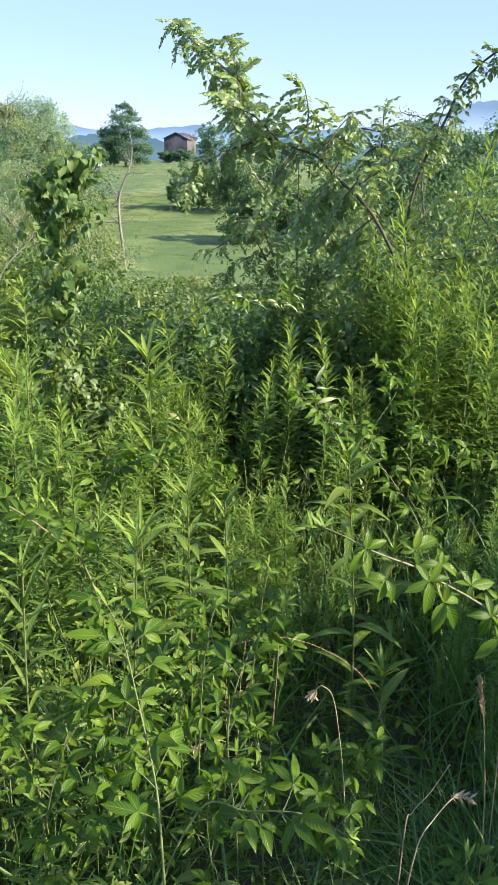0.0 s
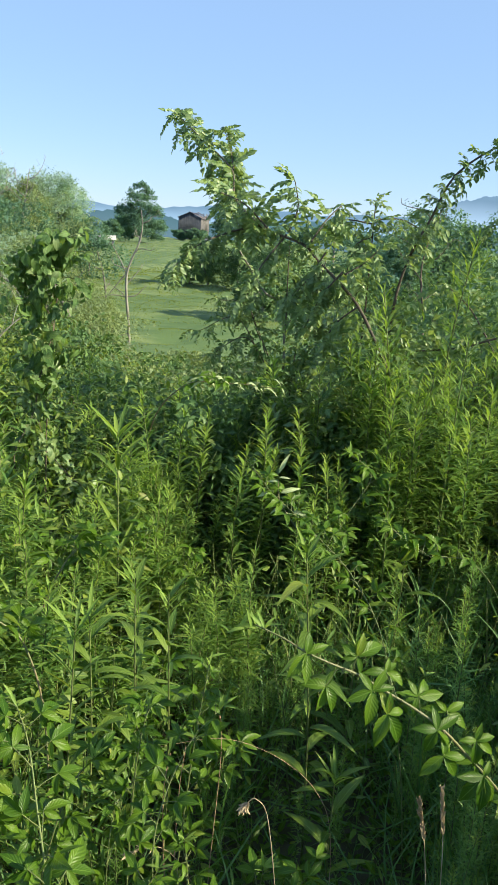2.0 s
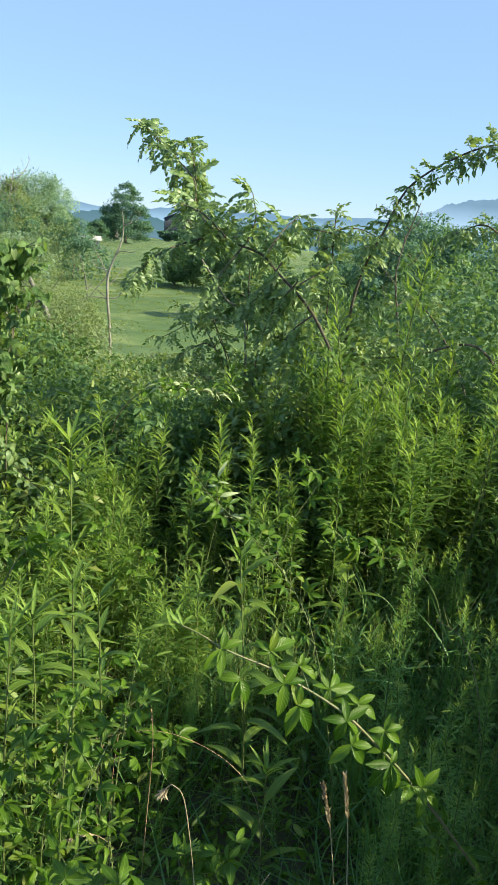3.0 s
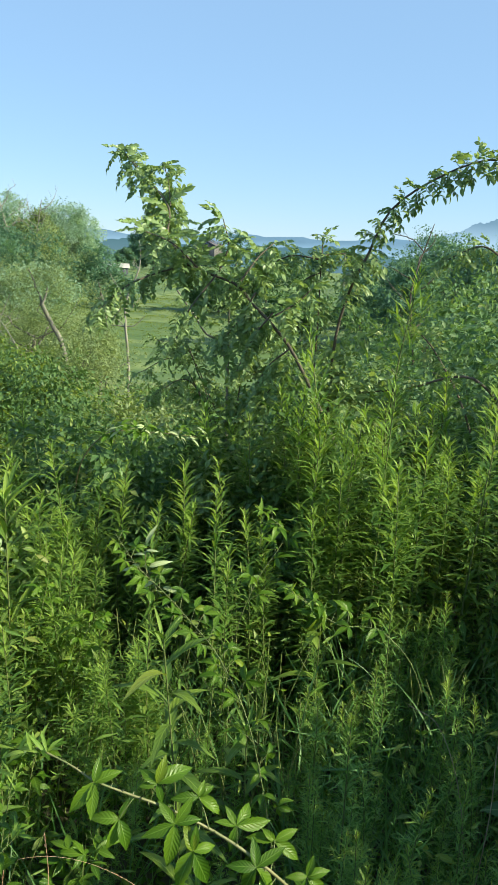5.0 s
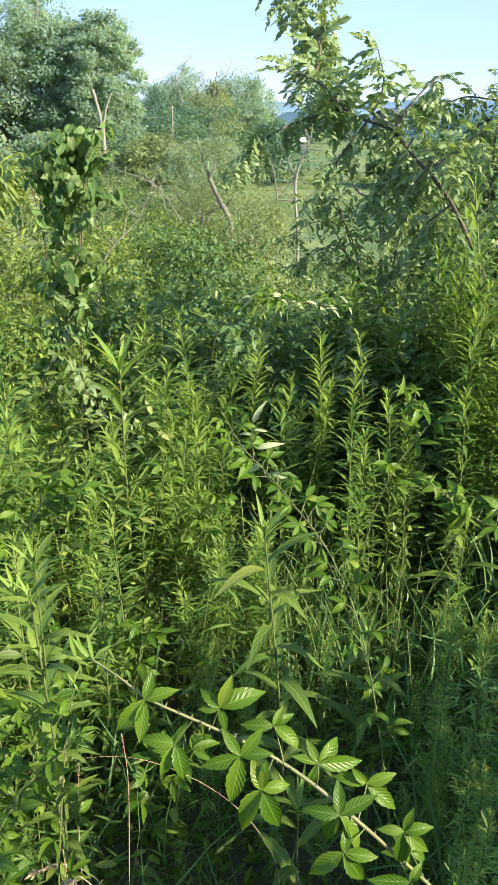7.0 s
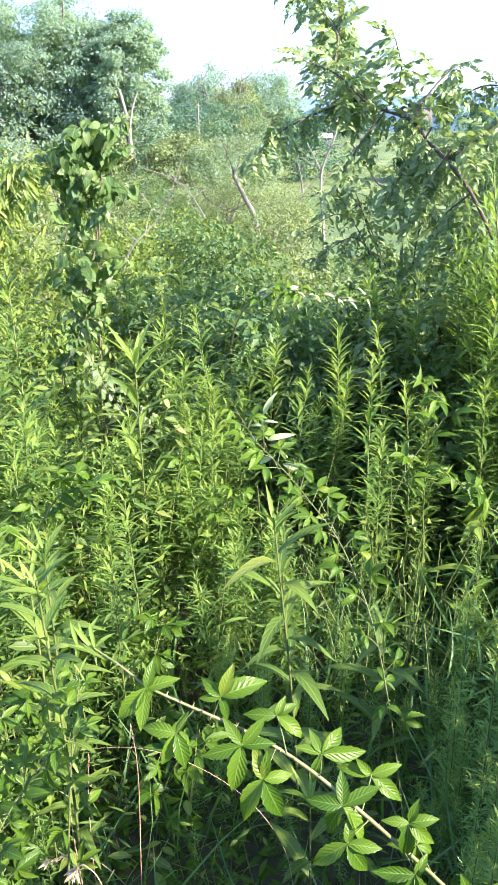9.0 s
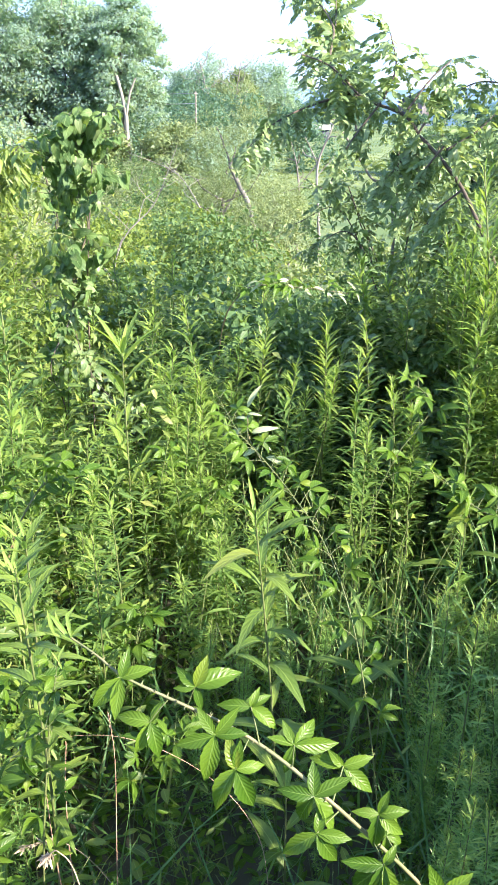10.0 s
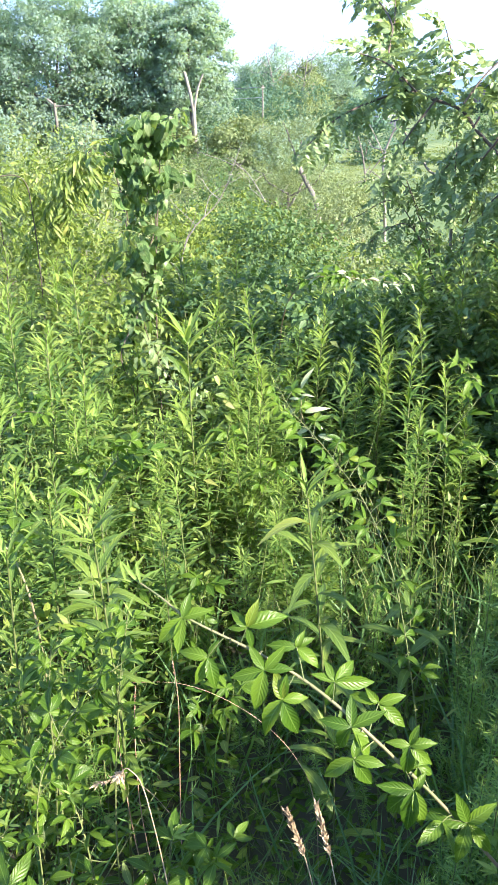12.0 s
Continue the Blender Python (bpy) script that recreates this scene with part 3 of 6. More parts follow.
def barn():
    """Old board barn: boarded gable wall, lit long wall with an opening, sagging rusty roof."""
    x, y = -15.6, 199
    ob = thing("barn", (x, y, float(H(x, y))), "derelict barn of dark boards with a sagging rusty tin roof", "barn", turn=-14)
    W, D, E, R = 5.4, 6.2, 5.0, 6.2
    part("sill", joined([box(W, 0.2, 0.3, (0, -D / 2, 0)), box(W, 0.2, 0.3, (0, D / 2, 0)), box(0.2, D, 0.3, (-W / 2, 0, 0)), box(0.2, D, 0.3, (W / 2, 0, 0))]), M_BOARD, ob)
    front = part("gable_wall", box(W - 0.1, 0.1, E - 0.2, (0, -D / 2 + 0.1, 0.2)), M_BOARD, ob, "shaded wall of weathered boards")
    n = 22
    for k in range(n):
        u = -W / 2 + (k + 0.5) * W / n
        top = E + (R - E) * (1 - abs(u) / (W / 2))
        part("board", box(W / n - 0.03, 0.05, top - 0.2 - 0.1 * rng.random(), (u, -D / 2, 0.2)), M_BOARD, front)
    side = part("long_wall", box(0.1, D - 0.2, E - 0.4, (W / 2 - 0.1, 0, 0.2)), M_BOARD, ob, "long wall of boards coloured pale for sunlight")
    for k in range(24):
        v = -D / 2 + (k + 0.5) * D / 24
        low = 2.3 if 13 <= k <= 18 else 0.2
        part("board", box(0.05, D / 24 - 0.03, E - 0.1 - low - 0.2 * rng.random(), (W / 2, v, low)), M_LIT_BOARD, side)
    part("back_wall", box(W, 0.1, E - 0.2, (0, D / 2, 0.2)), M_BOARD, ob)
    part("far_wall", box(0.1, D, E - 0.2, (-W / 2, 0, 0.2)), M_BOARD, ob)
    roof = part("roof", tube([(0, -D / 2 - 0.4, R - 0.02), (0, 0, R - 0.35), (0, D / 2 + 0.4, R)], [0.08, 0.08]), M_RUST, ob, "sagging rusty tin roof")
    for s in (-1, 1):
        for k in range(9):
            v = -D / 2 - 0.3 + (k + 0.5) * (D + 0.6) / 9
            sag = 0.35 * math.cos(v / D * 2.6) + (0.12 * rng.random())
            if s == 1 and k in (6,):
                continue
            sl = math.atan2(R - E, W / 2)
            L = math.hypot(W / 2 + 0.35, R - E + 0.14)
            part("tin_sheet", box(L, (D + 0.6) / 9 - 0.02, 0.04, (s * (W / 4 + 0.17), v, (R + E) / 2 - 0.05 - sag * 0.5), Euler((0, s * sl, 0))), M_RUST, roof)
    for k in range(5):
        part("beam", limb((W / 2 - 0.3, 0.6 + 0.4 * k, E + 0.1), (W / 2 - 0.9 + 0.3 * k, 0.9 + 0.4 * k, E + 0.9 + 0.25 * rng.random()), 0.07, 0.05, 0.01), M_RUST, ob)


barn()


def shed():
    x, y = -21.9, 118
    ob = thing("shed", (x, y, float(H(x, y))), "low shed with a pale tin roof behind the meadow rise", "shed", turn=12)
    part("wall", box(3.4, 2.4, 1.3), M_BOARD, ob)
    for s in (-1, 1):
        part("roof", box(3.8, 1.6, 0.06, (0, s * 0.68, 1.5), Euler((-s * 0.35, 0, 0))), M_TIN, ob, "pale tin roof slope")


shed()


def utility_pole():
    x, y = -14.12, 44.08
    z = float(H(x, y))
    ob = thing("utility_pole", (x, y, z), "thin grey utility pole carrying two wires", "utility pole")
    part("pole", tube([(0, 0, -0.2), (0, 0, 4.85)], [0.055, 0.04], 10), M_BARK, ob)
    part("crossarm", box(0.06, 0.5, 0.05, (0, 0, 4.7)), M_BARK, ob)
    for h in (4.75, 4.25):
        pts = [(0, 0, h), (-4.1, 2.75, h - 0.10), (-9, 6.0, h - 0.16), (-20, 13.3, h - 0.2), (-32, 21, h + 0.1)]
        part("wire", tube(smooth_path(pts, 20), [0.016, 0.016], 5), M_WIRE, ob, "pale sagging wire")


utility_pole()
post = thing("meadow_pole", (5.3, 60, float(H(5.3, 60))), "slender pale pole standing in the meadow", "pole")
part("pole", tube([(0, 0, -0.1), (0.05, 0, 2.3), (0, 0, 4.5)], [0.10, 0.07], 8), M_PALE, post)

# ---- middle distance: willows, dead sapling, snag, brush ----
for k, (x, y, w, h, th) in enumerate(((-3.75, 14.6, 2.0, 2.7, 1.5), (-5.3, 14.0, 2.0, 2.2, 1.1), (-3.7, 17.2, 2.0, 2.3, 1.0), (-7.2, 13.4, 2.0, 2.2, 1.2), (-4.4, 19.0, 2.4, 2.1, 1.0), (-5.2, 20.5, 2.4, 2.2, 1.0), (-3.35, 16.4, 1.4, 2.25, 0.9), (-3.1, 17.4, 1.0, 2.1, 0.8))):
    tree("willow", (x, y), th, lobes(w, h, 0.7, 8, 160 + k), 9500, 0.056, M_WILLOW, M_BARK, "thin grey-green willow with airy leaves", "tree", "willows on the slope", shape=S_SLIM, clumps=30, r0=0.05, limbs=12, inner=0.25, flat=0.2)
# leaning willow trunk and bare twigs
ground_z = float(H(-2.95, 14.1))
lean = thing("leaning_trunk", (-2.95, 14.1, ground_z), "pale leaning willow trunk forking into limbs", "tree")
part("trunk", tube(smooth_path([(0.04, 0, -0.1), (-0.10, -0.02, -0.16 - ground_z), (-0.30, -0.05, 0.30 - ground_z), (-0.46, -0.1, 0.64 - ground_z)], 12), [0.048, 0.034], 8), M_BARK, lean)
for a, b in (((-0.46, -0.1, 0.63), (-0.58, 0, 0.90)), ((-0.46, -0.1, 0.63), (-0.36, -0.1, 0.93)), ((-0.58, 0, 0.88), (-0.74, 0.1, 1.2))):
    lo, hi = Vector(a) - Vector((0, 0, ground_z)), Vector(b) - Vector((0, 0, ground_z))
    part("limb", tube(smooth_path([lo, (lo + hi) / 2 + Vector((0.02, 0, 0)), hi], 6), [0.022, 0.010], 6), M_BARK, lean)
tagged(part("crown", crown_leaves([((-0.6, 0, 2.6), (0.9, 0.8, 0.55)), ((0.0, 0, 2.4), (0.7, 0.7, 0.45)), ((-1.0, 0.1, 2.2), (0.7, 0.7, 0.5))], 4200, 0.07, S_LANCE2, 40, 0.2, 0.2), M_WILLOW, lean), kind="stuff")


def bare_tree(name, at, pts, r0, twigs, label, mat=M_PALE, reach=0.5, seed=1):
    r = np.random.default_rng(seed)
    ob = thing(name, (at[0], at[1], float(H(at[0], at[1]))), label, "dead tree")
    line = smooth_path(pts, 16)
    part("trunk", tube(line, [r0, r0 * 0.25], 7), mat, ob)
    L = line[-1][2] - line[0][2]
    for k in range(twigs):
        s = line[int(4 + 11 * k / twigs)]
        side = 1 if k % 2 else -1
        tip = s + np.array([side * (0.35 + 0.65 * r.random()) * reach, (r.random() - 0.5) * reach, (0.15 + 0.9 * r.random()) * reach])
        br = part("branch", limb(s, tip, r0 * 0.4, r0 * 0.1, 0.08, 8), mat, ob)
        for q in range(3):
            f = 0.4 + 0.25 * q
            a = s + (tip - s) * f
            part("twig", limb(a, a + np.array([(r.random() - 0.4) * side, r.random() - 0.5, r.random() + 0.1]) * reach * 0.35, r0 * 0.14, r0 * 0.05, 0.05, 5, 4), mat, br)
    return ob


dead = bare_tree("dead_sapling", (-2.62, 17.8), [(0, 0, -0.1), (0.02, 0, 1.0), (-0.06, 0, 1.88), (-0.06, 0, 2.34), (0.05, 0, 2.68), (0.2, 0, 3.03), (0.24, 0, 3.37), (0.2, 0, 3.66)], 0.036, 6, "bare dead sapling with crooked twigs", reach=0.5, seed=5)
for a, m, b in (((-0.06, 0, 2.36), (-0.30, 0, 2.06), (-0.72, 0, 1.53)), ((-0.06, 0, 1.86), (-0.4, 0, 1.87), (-0.78, 0, 1.75)), ((-0.04, 0, 1.86), (0.15, 0, 1.9), (0.36, 0, 2.12)), ((0.03, 0, 1.1), (-0.3, 0, 0.95), (-0.75, 0, 0.75)), ((-0.05, 0, 2.3), (-0.2, 0, 2.6), (-0.4, 0, 2.95))):
    part("branch", tube(smooth_path([a, m, b], 8), [0.016, 0.006], 6), M_PALE, dead)
bare_tree("snag", (-3.55, 20.1), [(0, 0, -0.1), (0.02, 0, 1.5), (-0.05, 0, 2.2), (-0.2, 0, 2.75)], 0.035, 3, "crooked dead snag on the slope", M_BARK, reach=0.25, seed=6)
bare_tree("bare_tree", (-18.9, 63.5), [(0, 0, -0.1), (-0.3, 0, 3.6), (-1.0, 0, 5.6), (-1.5, 0, 7.5)], 0.11, 10, "bare pale tree in front of the clump", M_PALE, 2.0, 7)
bare_tree("bare_tree", (-18.0, 64.0), [(0, 0, -0.1), (0.1, 0, 3.4), (0.4, 0, 5.4), (0.7, 0, 7.4)], 0.10, 10, "bare pale tree in front of the clump", M_PALE, 2.0, 17)
bare_tree("dead_brush", (-1.75, 5.5), [(0, 0, -0.1), (0.08, 0, 0.9), (0.32, 0.1, 1.25), (0.46, 0.16, 1.6)], 0.007, 7, "dead brush branches sticking out of the weeds", M_PALE, 0.35, 8)
bare_tree("dead_brush", (-2.4, 10.5), [(0, 0, -0.1), (-0.2, 0, 0.9), (-0.5, 0, 1.5), (-0.8, 0, 1.8)], 0.012, 5, "grey fallen branch leaning in the brush", M_PALE, 0.4, 9)

brush = [(-3.6, 7.6, 2.0, 2.15), (-2.5, 8.6, 1.6, 1.45), (-1.6, 9.5, 1.6, 1.0), (-5.0, 8.2, 2.2, 2.1), (-0.7, 10.5, 1.8, 0.85), (-4.2, 10.8, 1.8, 1.5), (-2.6, 11.8, 1.8, 1.7), (-1.0, 13, 2.0, 0.85), (-6.4, 9.5, 2.2, 2.0)] + [
         (0.4, 12.5, 2.2, 0.9), (-1.5, 7.2, 1.2, 1.15), (-2.3, 6.6, 1.2, 1.3), (-0.6, 7.6, 1.4, 0.8), (0.3, 8.6, 1.6, 0.8), (-3.3, 6.3, 1.3, 1.6), (-1.3, 16.5, 2.4, 0.8), (0.6, 17.5, 2.2, 0.8), (-4.4, 18, 2.4, 1.5), (-7.5, 13, 2.6, 2.1), (-6, 17, 2.6, 2.0), (-9, 15, 2.8, 2.3), (-8.5, 21, 3.4, 2.3), (-5.5, 24, 3, 1.9), (-11, 24, 3.4, 2.5), (-9, 30, 3.6, 2.4), (-13, 31, 3.6, 2.6), (-1.95, 7.6, 1.2, 1.25)]
for k, (x, y, w, h) in enumerate(brush):
    near = y < 12
    tree("brush_bush", (x, y), h * 0.3, lobes(w, h, 0.0, 6, 200 + k), 5200 if near else 5600, 0.045 if near else 0.072, (M_WILLOW, M_ROSE, M_WEED)[(k * 7) % 3], M_TWIG,
         ("small-leaved olive-green bush", "dark leafy bush", "bright green leafy bush")[(k * 7) % 3] + " in the brush on the slope", "bush", "brush on the slope", shape=S_KITE if near else S_DIAMOND, clumps=30, r0=0.014, limbs=4, stems=2, inner=0.35)
# thicket on the other side
thicket = [(2.1, 6.2, 1.6, 1.7), (3.1, 6.6, 1.8, 1.9), (3.9, 7.4, 2.0, 2.0), (2.7, 8.6, 2.0, 2.0), (4.2, 9.2, 2.2, 2.3), (2.0, 4.9, 1.2, 1.35), (3.3, 11.5, 2.4, 2.6), (5.2, 11.0, 2.6, 3.0), (1.45, 7.6, 1.4, 1.2), (1.3, 4.7, 0.9, 1.0), (2.8, 4.5, 1.3, 1.5), (3.6, 5.4, 1.5, 1.8), (6.5, 15, 3.2, 4.0), (4.4, 16, 3, 3.4), (0.9, 6.6, 1.3, 0.95), (0.2, 5.6, 1.2, 0.95), (1.2, 11, 2, 1.5), (2.0, 13.5, 2.2, 2.3)]
for k, (x, y, w, h) in enumerate(thicket):
    near = y < 8
    tree("thicket_shrub", (x, y), h * 0.35, lobes(w, h, 0.05, 7, 240 + k), 4000, 0.058 if near else 0.078, M_ROSE if k % 2 else M_BUSH, M_TWIG, "dense leafy shrub in the shaded thicket", "shrub", "thicket shrubs", shape=S_KITE, clumps=34, r0=0.012, limbs=4, stems=2, inner=0.35)
bare_tree("twiggy_shrub", (2.15, 10.2), [(0, 0, -0.1), (0.0, 0, 1.4), (-0.1, 0, 2.2), (0.1, 0, 3.0)], 0.02, 9, "thin twiggy shrub top above the thicket", M_TWIG, 0.5, 12)

# ---- weeds: kinds of plant ----
def goldenrod_form(n_leaf, leaf, shape, seed, low=0.12, droop=0.1, branchy=0):
    """Stem and leaves of one plant a metre tall with its tip right above its foot: a tube and a list of leaf poses."""
    r = np.random.default_rng(seed)
    bow = r.normal(size=2) * 0.03
    line = smooth_path([(0, 0, -0.03), (bow[0], bow[1], 0.35), (bow[0] * 0.8, bow[1] * 0.9, 0.7), (0, 0, 1.0)], 10)
    f = low + (1 - low) * (np.arange(n_leaf) / n_leaf) ** 0.75
    az = np.arange(n_leaf) * 2.4 + r.normal(size=n_leaf) * 0.5
    at = np.stack([np.interp(f, np.linspace(0, 1, 10), line[:, k]) for k in range(3)], 1)
    rise = np.where(f > 0.94, 1.9, np.where(f > 0.84, 1.0, 0.35 + 0.50 * f)) + r.normal(size=n_leaf) * 0.38
    rise = np.where(f < 0.4, rise - 0.6, rise)
    way = unit(np.stack([np.cos(az), np.sin(az), rise], 1))
    size = leaf * np.where(f > 0.85, 1.0 - 3.4 * (f - 0.85), 0.75 + 0.35 * np.sin(f * 3.0)) * (0.55 + 0.75 * r.random(n_leaf))
    for k in range(branchy):
        g = 0.42 + 0.42 * (k + r.random()) / branchy
        a = k * 2.4 + r.normal() * 0.3
        root = np.array([np.interp(g, np.linspace(0, 1, 10), line[:, q]) for q in range(3)])
        L = 0.15 * (1.15 - 0.7 * abs(g - 0.62) / 0.4) * (0.7 + 0.6 * r.random())
        out = np.array([math.cos(a), math.sin(a), 0.0])
        tip = root + out * L * 0.5 + np.array([0, 0, L * 0.9])
        arm = smooth_path([root, root + out * L * 0.28 + np.array([0, 0, L * 0.4]), tip], 6)
        m = 17
        u = (np.arange(m) + 0.5) / m
        p = np.stack([np.interp(u, np.linspace(0, 1, 6), arm[:, q]) for q in range(3)], 1)
        b = np.arange(m) * 2.4
        w = unit(np.stack([np.cos(b), np.sin(b), np.where(u > 0.8, 1.6, 0.5)], 1) + 0.5 * out + 0.25 * r.normal(size=(m, 3)))
        at, way, size = np.concatenate([at, p]), np.concatenate([way, w]), np.concatenate([size, leaf * 0.72 * (0.6 + 0.6 * r.random(m))])
    return tube(line, [0.0045, 0.003, 0.0015], 5), at, way, np.maximum(size, 0.02)


def goldenrod(at, size, seed, label, n_leaf=84, leaf=0.10, shape=S_LANCE3, mat=M_GOLDEN, name="goldenrod", low=0.12, split=False, group="goldenrod stand", branchy=0):
    stem, p, way, L = goldenrod_form(n_leaf, leaf, shape, seed, low, branchy=branchy)
    ob = thing(name, at, label, "weed", group, size=size)
    part("stem", stem, M_STEM, ob)
    if split:
        old, young = mesh("leaf", *shape), mesh("leaf", *shape)
        old.materials.append(mat)
        young.materials.append(M_YOUNG)
        for a, w, l in zip(p, way, L):
            part("leaf", young if a[2] > 0.72 else old, mat, ob, m=frame_along(a, w, (0, 0, 1), l))
    else:
        top = p[:, 2] > 0.87
        tagged(part("foliage", spread(shape, p[~top], way[~top], (0, 0, 1), L[~top]), mat, ob), kind="stuff")
        tagged(part("young_leaves", spread(shape, p[top], way[top], (0, 0, 1), L[top]), M_YOUNG, ob, "pale young leaves at the tip"), kind="stuff")
    return ob


def stand(form, spots, r):
    """Copies of one plant with tips at the given places."""
    for x, y, tip in spots:
        z = float(H(x, y))
        copy_thing(form, pose(x, y, z, r.normal() * 2.0, r.normal() * 2.0, r.random() * 360) @ Matrix.Scale(tip - z, 4))


LEAFLET = [mesh("leaflet", *leaf_shape(12, 0.33 + 0.03 * k, 0.40 + 0.15 * k, 0.12 + 0.16 * k, "toothed", 0.045)) for k in range(3)]
PETIOLE = mesh("petiole", *tube(smooth_path([(0, 0, 0), (0, 0.5, 0.10), (0, 1.0, 0.05)], 5), [0.024, 0.018], 5))
for me in LEAFLET:
    me.materials.append(M_BRAMBLE)
PETIOLE.materials.append(M_STEM)
YOUNG = [mesh("leaflet", *leaf_shape(6, 0.15 + 0.05 * k, 0.35, 0.15 + 0.35 * k, "toothed", 0.04)) for k in range(2)]
for me in YOUNG:
    me.materials.append(M_YOUNG)


def bramble_leaf(parent, at, way, up, size, r, five=True):
    """Palmate leaf: a stalk, and three or five toothed leaflets at its end."""
    stalk = part("leaf", PETIOLE, M_STEM, parent, m=frame_along(at, way, up, size * 0.75))
    for ang, k in ((0, 1.0), (62, 0.82), (-62, 0.82)) + (((128, 0.6), (-128, 0.6)) if five else ()):
        a = radians(ang + r.normal() * 7)
        w = Vector((math.sin(a), math.cos(a), -0.28 + 0.2 * r.normal()))
        u = Vector((0.25 * r.normal(), 0.2 * r.normal(), 1))
        part("leaflet", LEAFLET[r.integers(3)], M_BRAMBLE, stalk, m=frame_along((0, 1.0, 0.05), w, u, 1.33 * k * (0.9 + 0.2 * r.random())))


def bramble(pts, n, size, seed, label, first=0.3, tuft=True, radius=0.0026, tilt_up=0.35, last=1.0):
    """Arching prickly cane from its root to its tip, with leaves to either side."""
    r = np.random.default_rng(seed)
    x, y = pts[0][:2]
    z = float(H(x, y))
    ob = thing("bramble", (x, y, z), label, "bramble", "bramble canes")
    line = smooth_path([(x, y, z - 0.03)] + [tuple(p) for p in pts[1:]], 40) - np.array([x, y, z])
    tan = unit(np.gradient(line, axis=0))
    pieces = [tube(line, [radius, radius * 0.9, radius * 0.45], 7)]
    for k in range(40):
        i = int(r.integers(3, 38))
        o = unit(np.cross(tan[i], r.normal(size=3)))
        pieces.append(tube([line[i] + o * radius * 0.5, line[i] + o * (radius + 0.004)], [0.0014, 0.0002], 4))
    part("cane", joined(pieces), M_CANE if radius > 0.002 else M_STEM, ob, "arching tan-green prickly cane" if radius > 0.002 else "thin green cane")
    for k in range(n):
        f = first + (last - first) * (k + 0.5) / n
        i = min(38, int(f * 39))
        t = tan[i]
        side = np.cross(t, (0, 0, 1.0))
        side = unit(side) if np.linalg.norm(side) > 0.2 else unit(r.normal(size=3) * (1, 1, 0))
        s = 1 if k % 2 else -1
        if abs(t[2]) > 0.8:
            a = k * 2.4
            side = np.array([math.cos(a), math.sin(a), 0.0])
            s = 1
        way = unit(s * side + 0.45 * t + np.array([0, 0, tilt_up]) + r.normal(size=3) * 0.22)
        up = unit(np.array([0.15, -0.45, 1.0]) + r.normal(size=3) * 0.2)
        bramble_leaf(ob, line[i], way, up, size * (0.82 + 0.3 * r.random()) * (1.0 - 0.35 * max(0, f - 0.75) / 0.25), r, r.random() < 0.88)
    if tuft:
        for k in range(6):
            w = unit(0.6 * tan[-1] + r.normal(size=3) * 0.75 + np.array([0, 0, 0.8]))
            part("leaflet", YOUNG[k % 2], M_YOUNG, ob, "young pale leaflet", m=frame_along(line[-1 - k // 3], w, (0, -0.4, 1), size * (0.40 + 0.35 * r.random())))
    return ob


def placed_leaf(ob, hub, root, fingers, r):
    """Bramble leaf with its hub and root at world places; each leaflet by its angle in the leaf's plane, which faces the path, and its length."""
    base = Vector(ob.matrix_basis.translation)
    hub, root = Vector(hub) - base, Vector(root) - base
    m = frame_along(root, hub - root, (0.2, -0.5, 1.0), max(0.012, (hub - root).length))
    stalk = part("leaf", PETIOLE, M_STEM, ob, m=m)
    right, rise, out = Vector((0.96, 0.27, 0)), Vector((-0.10, 0.36, 0.93)), Vector((0.25, -0.89, 0.37))
    for ang, length in fingers:
        a = radians(ang)
        way = math.cos(a) * right + math.sin(a) * rise + (0.15 + 0.18 * r.normal()) * out
        up = out + Vector((0, 0, 0.55)) + 0.25 * Vector(r.normal(size=3))
        part("leaflet", LEAFLET[r.integers(3)], M_BRAMBLE, stalk, m=m.inverted() @ frame_along(hub, way, up, length * 1.12))


LANCE_SLIM = [mesh("leaf", *leaf_shape(9, 0.11 + 0.015 * k, 0.45, 0.10 + 0.16 * k, "lance")) for k in range(3)]
LANCE_LEAF = [mesh("leaf", *leaf_shape(10, 0.23 + 0.03 * k, 0.42, 0.30 + 0.22 * k, "lance", 0.03)) for k in range(3)]
for me in LANCE_LEAF + LANCE_SLIM:
    me.materials.append(M_LANCE)
LANCE_YOUNG = mesh("leaf", *leaf_shape(9, 0.12, 0.45, 0.15, "lance"))
LANCE_YOUNG.materials.append(M_YOUNG)


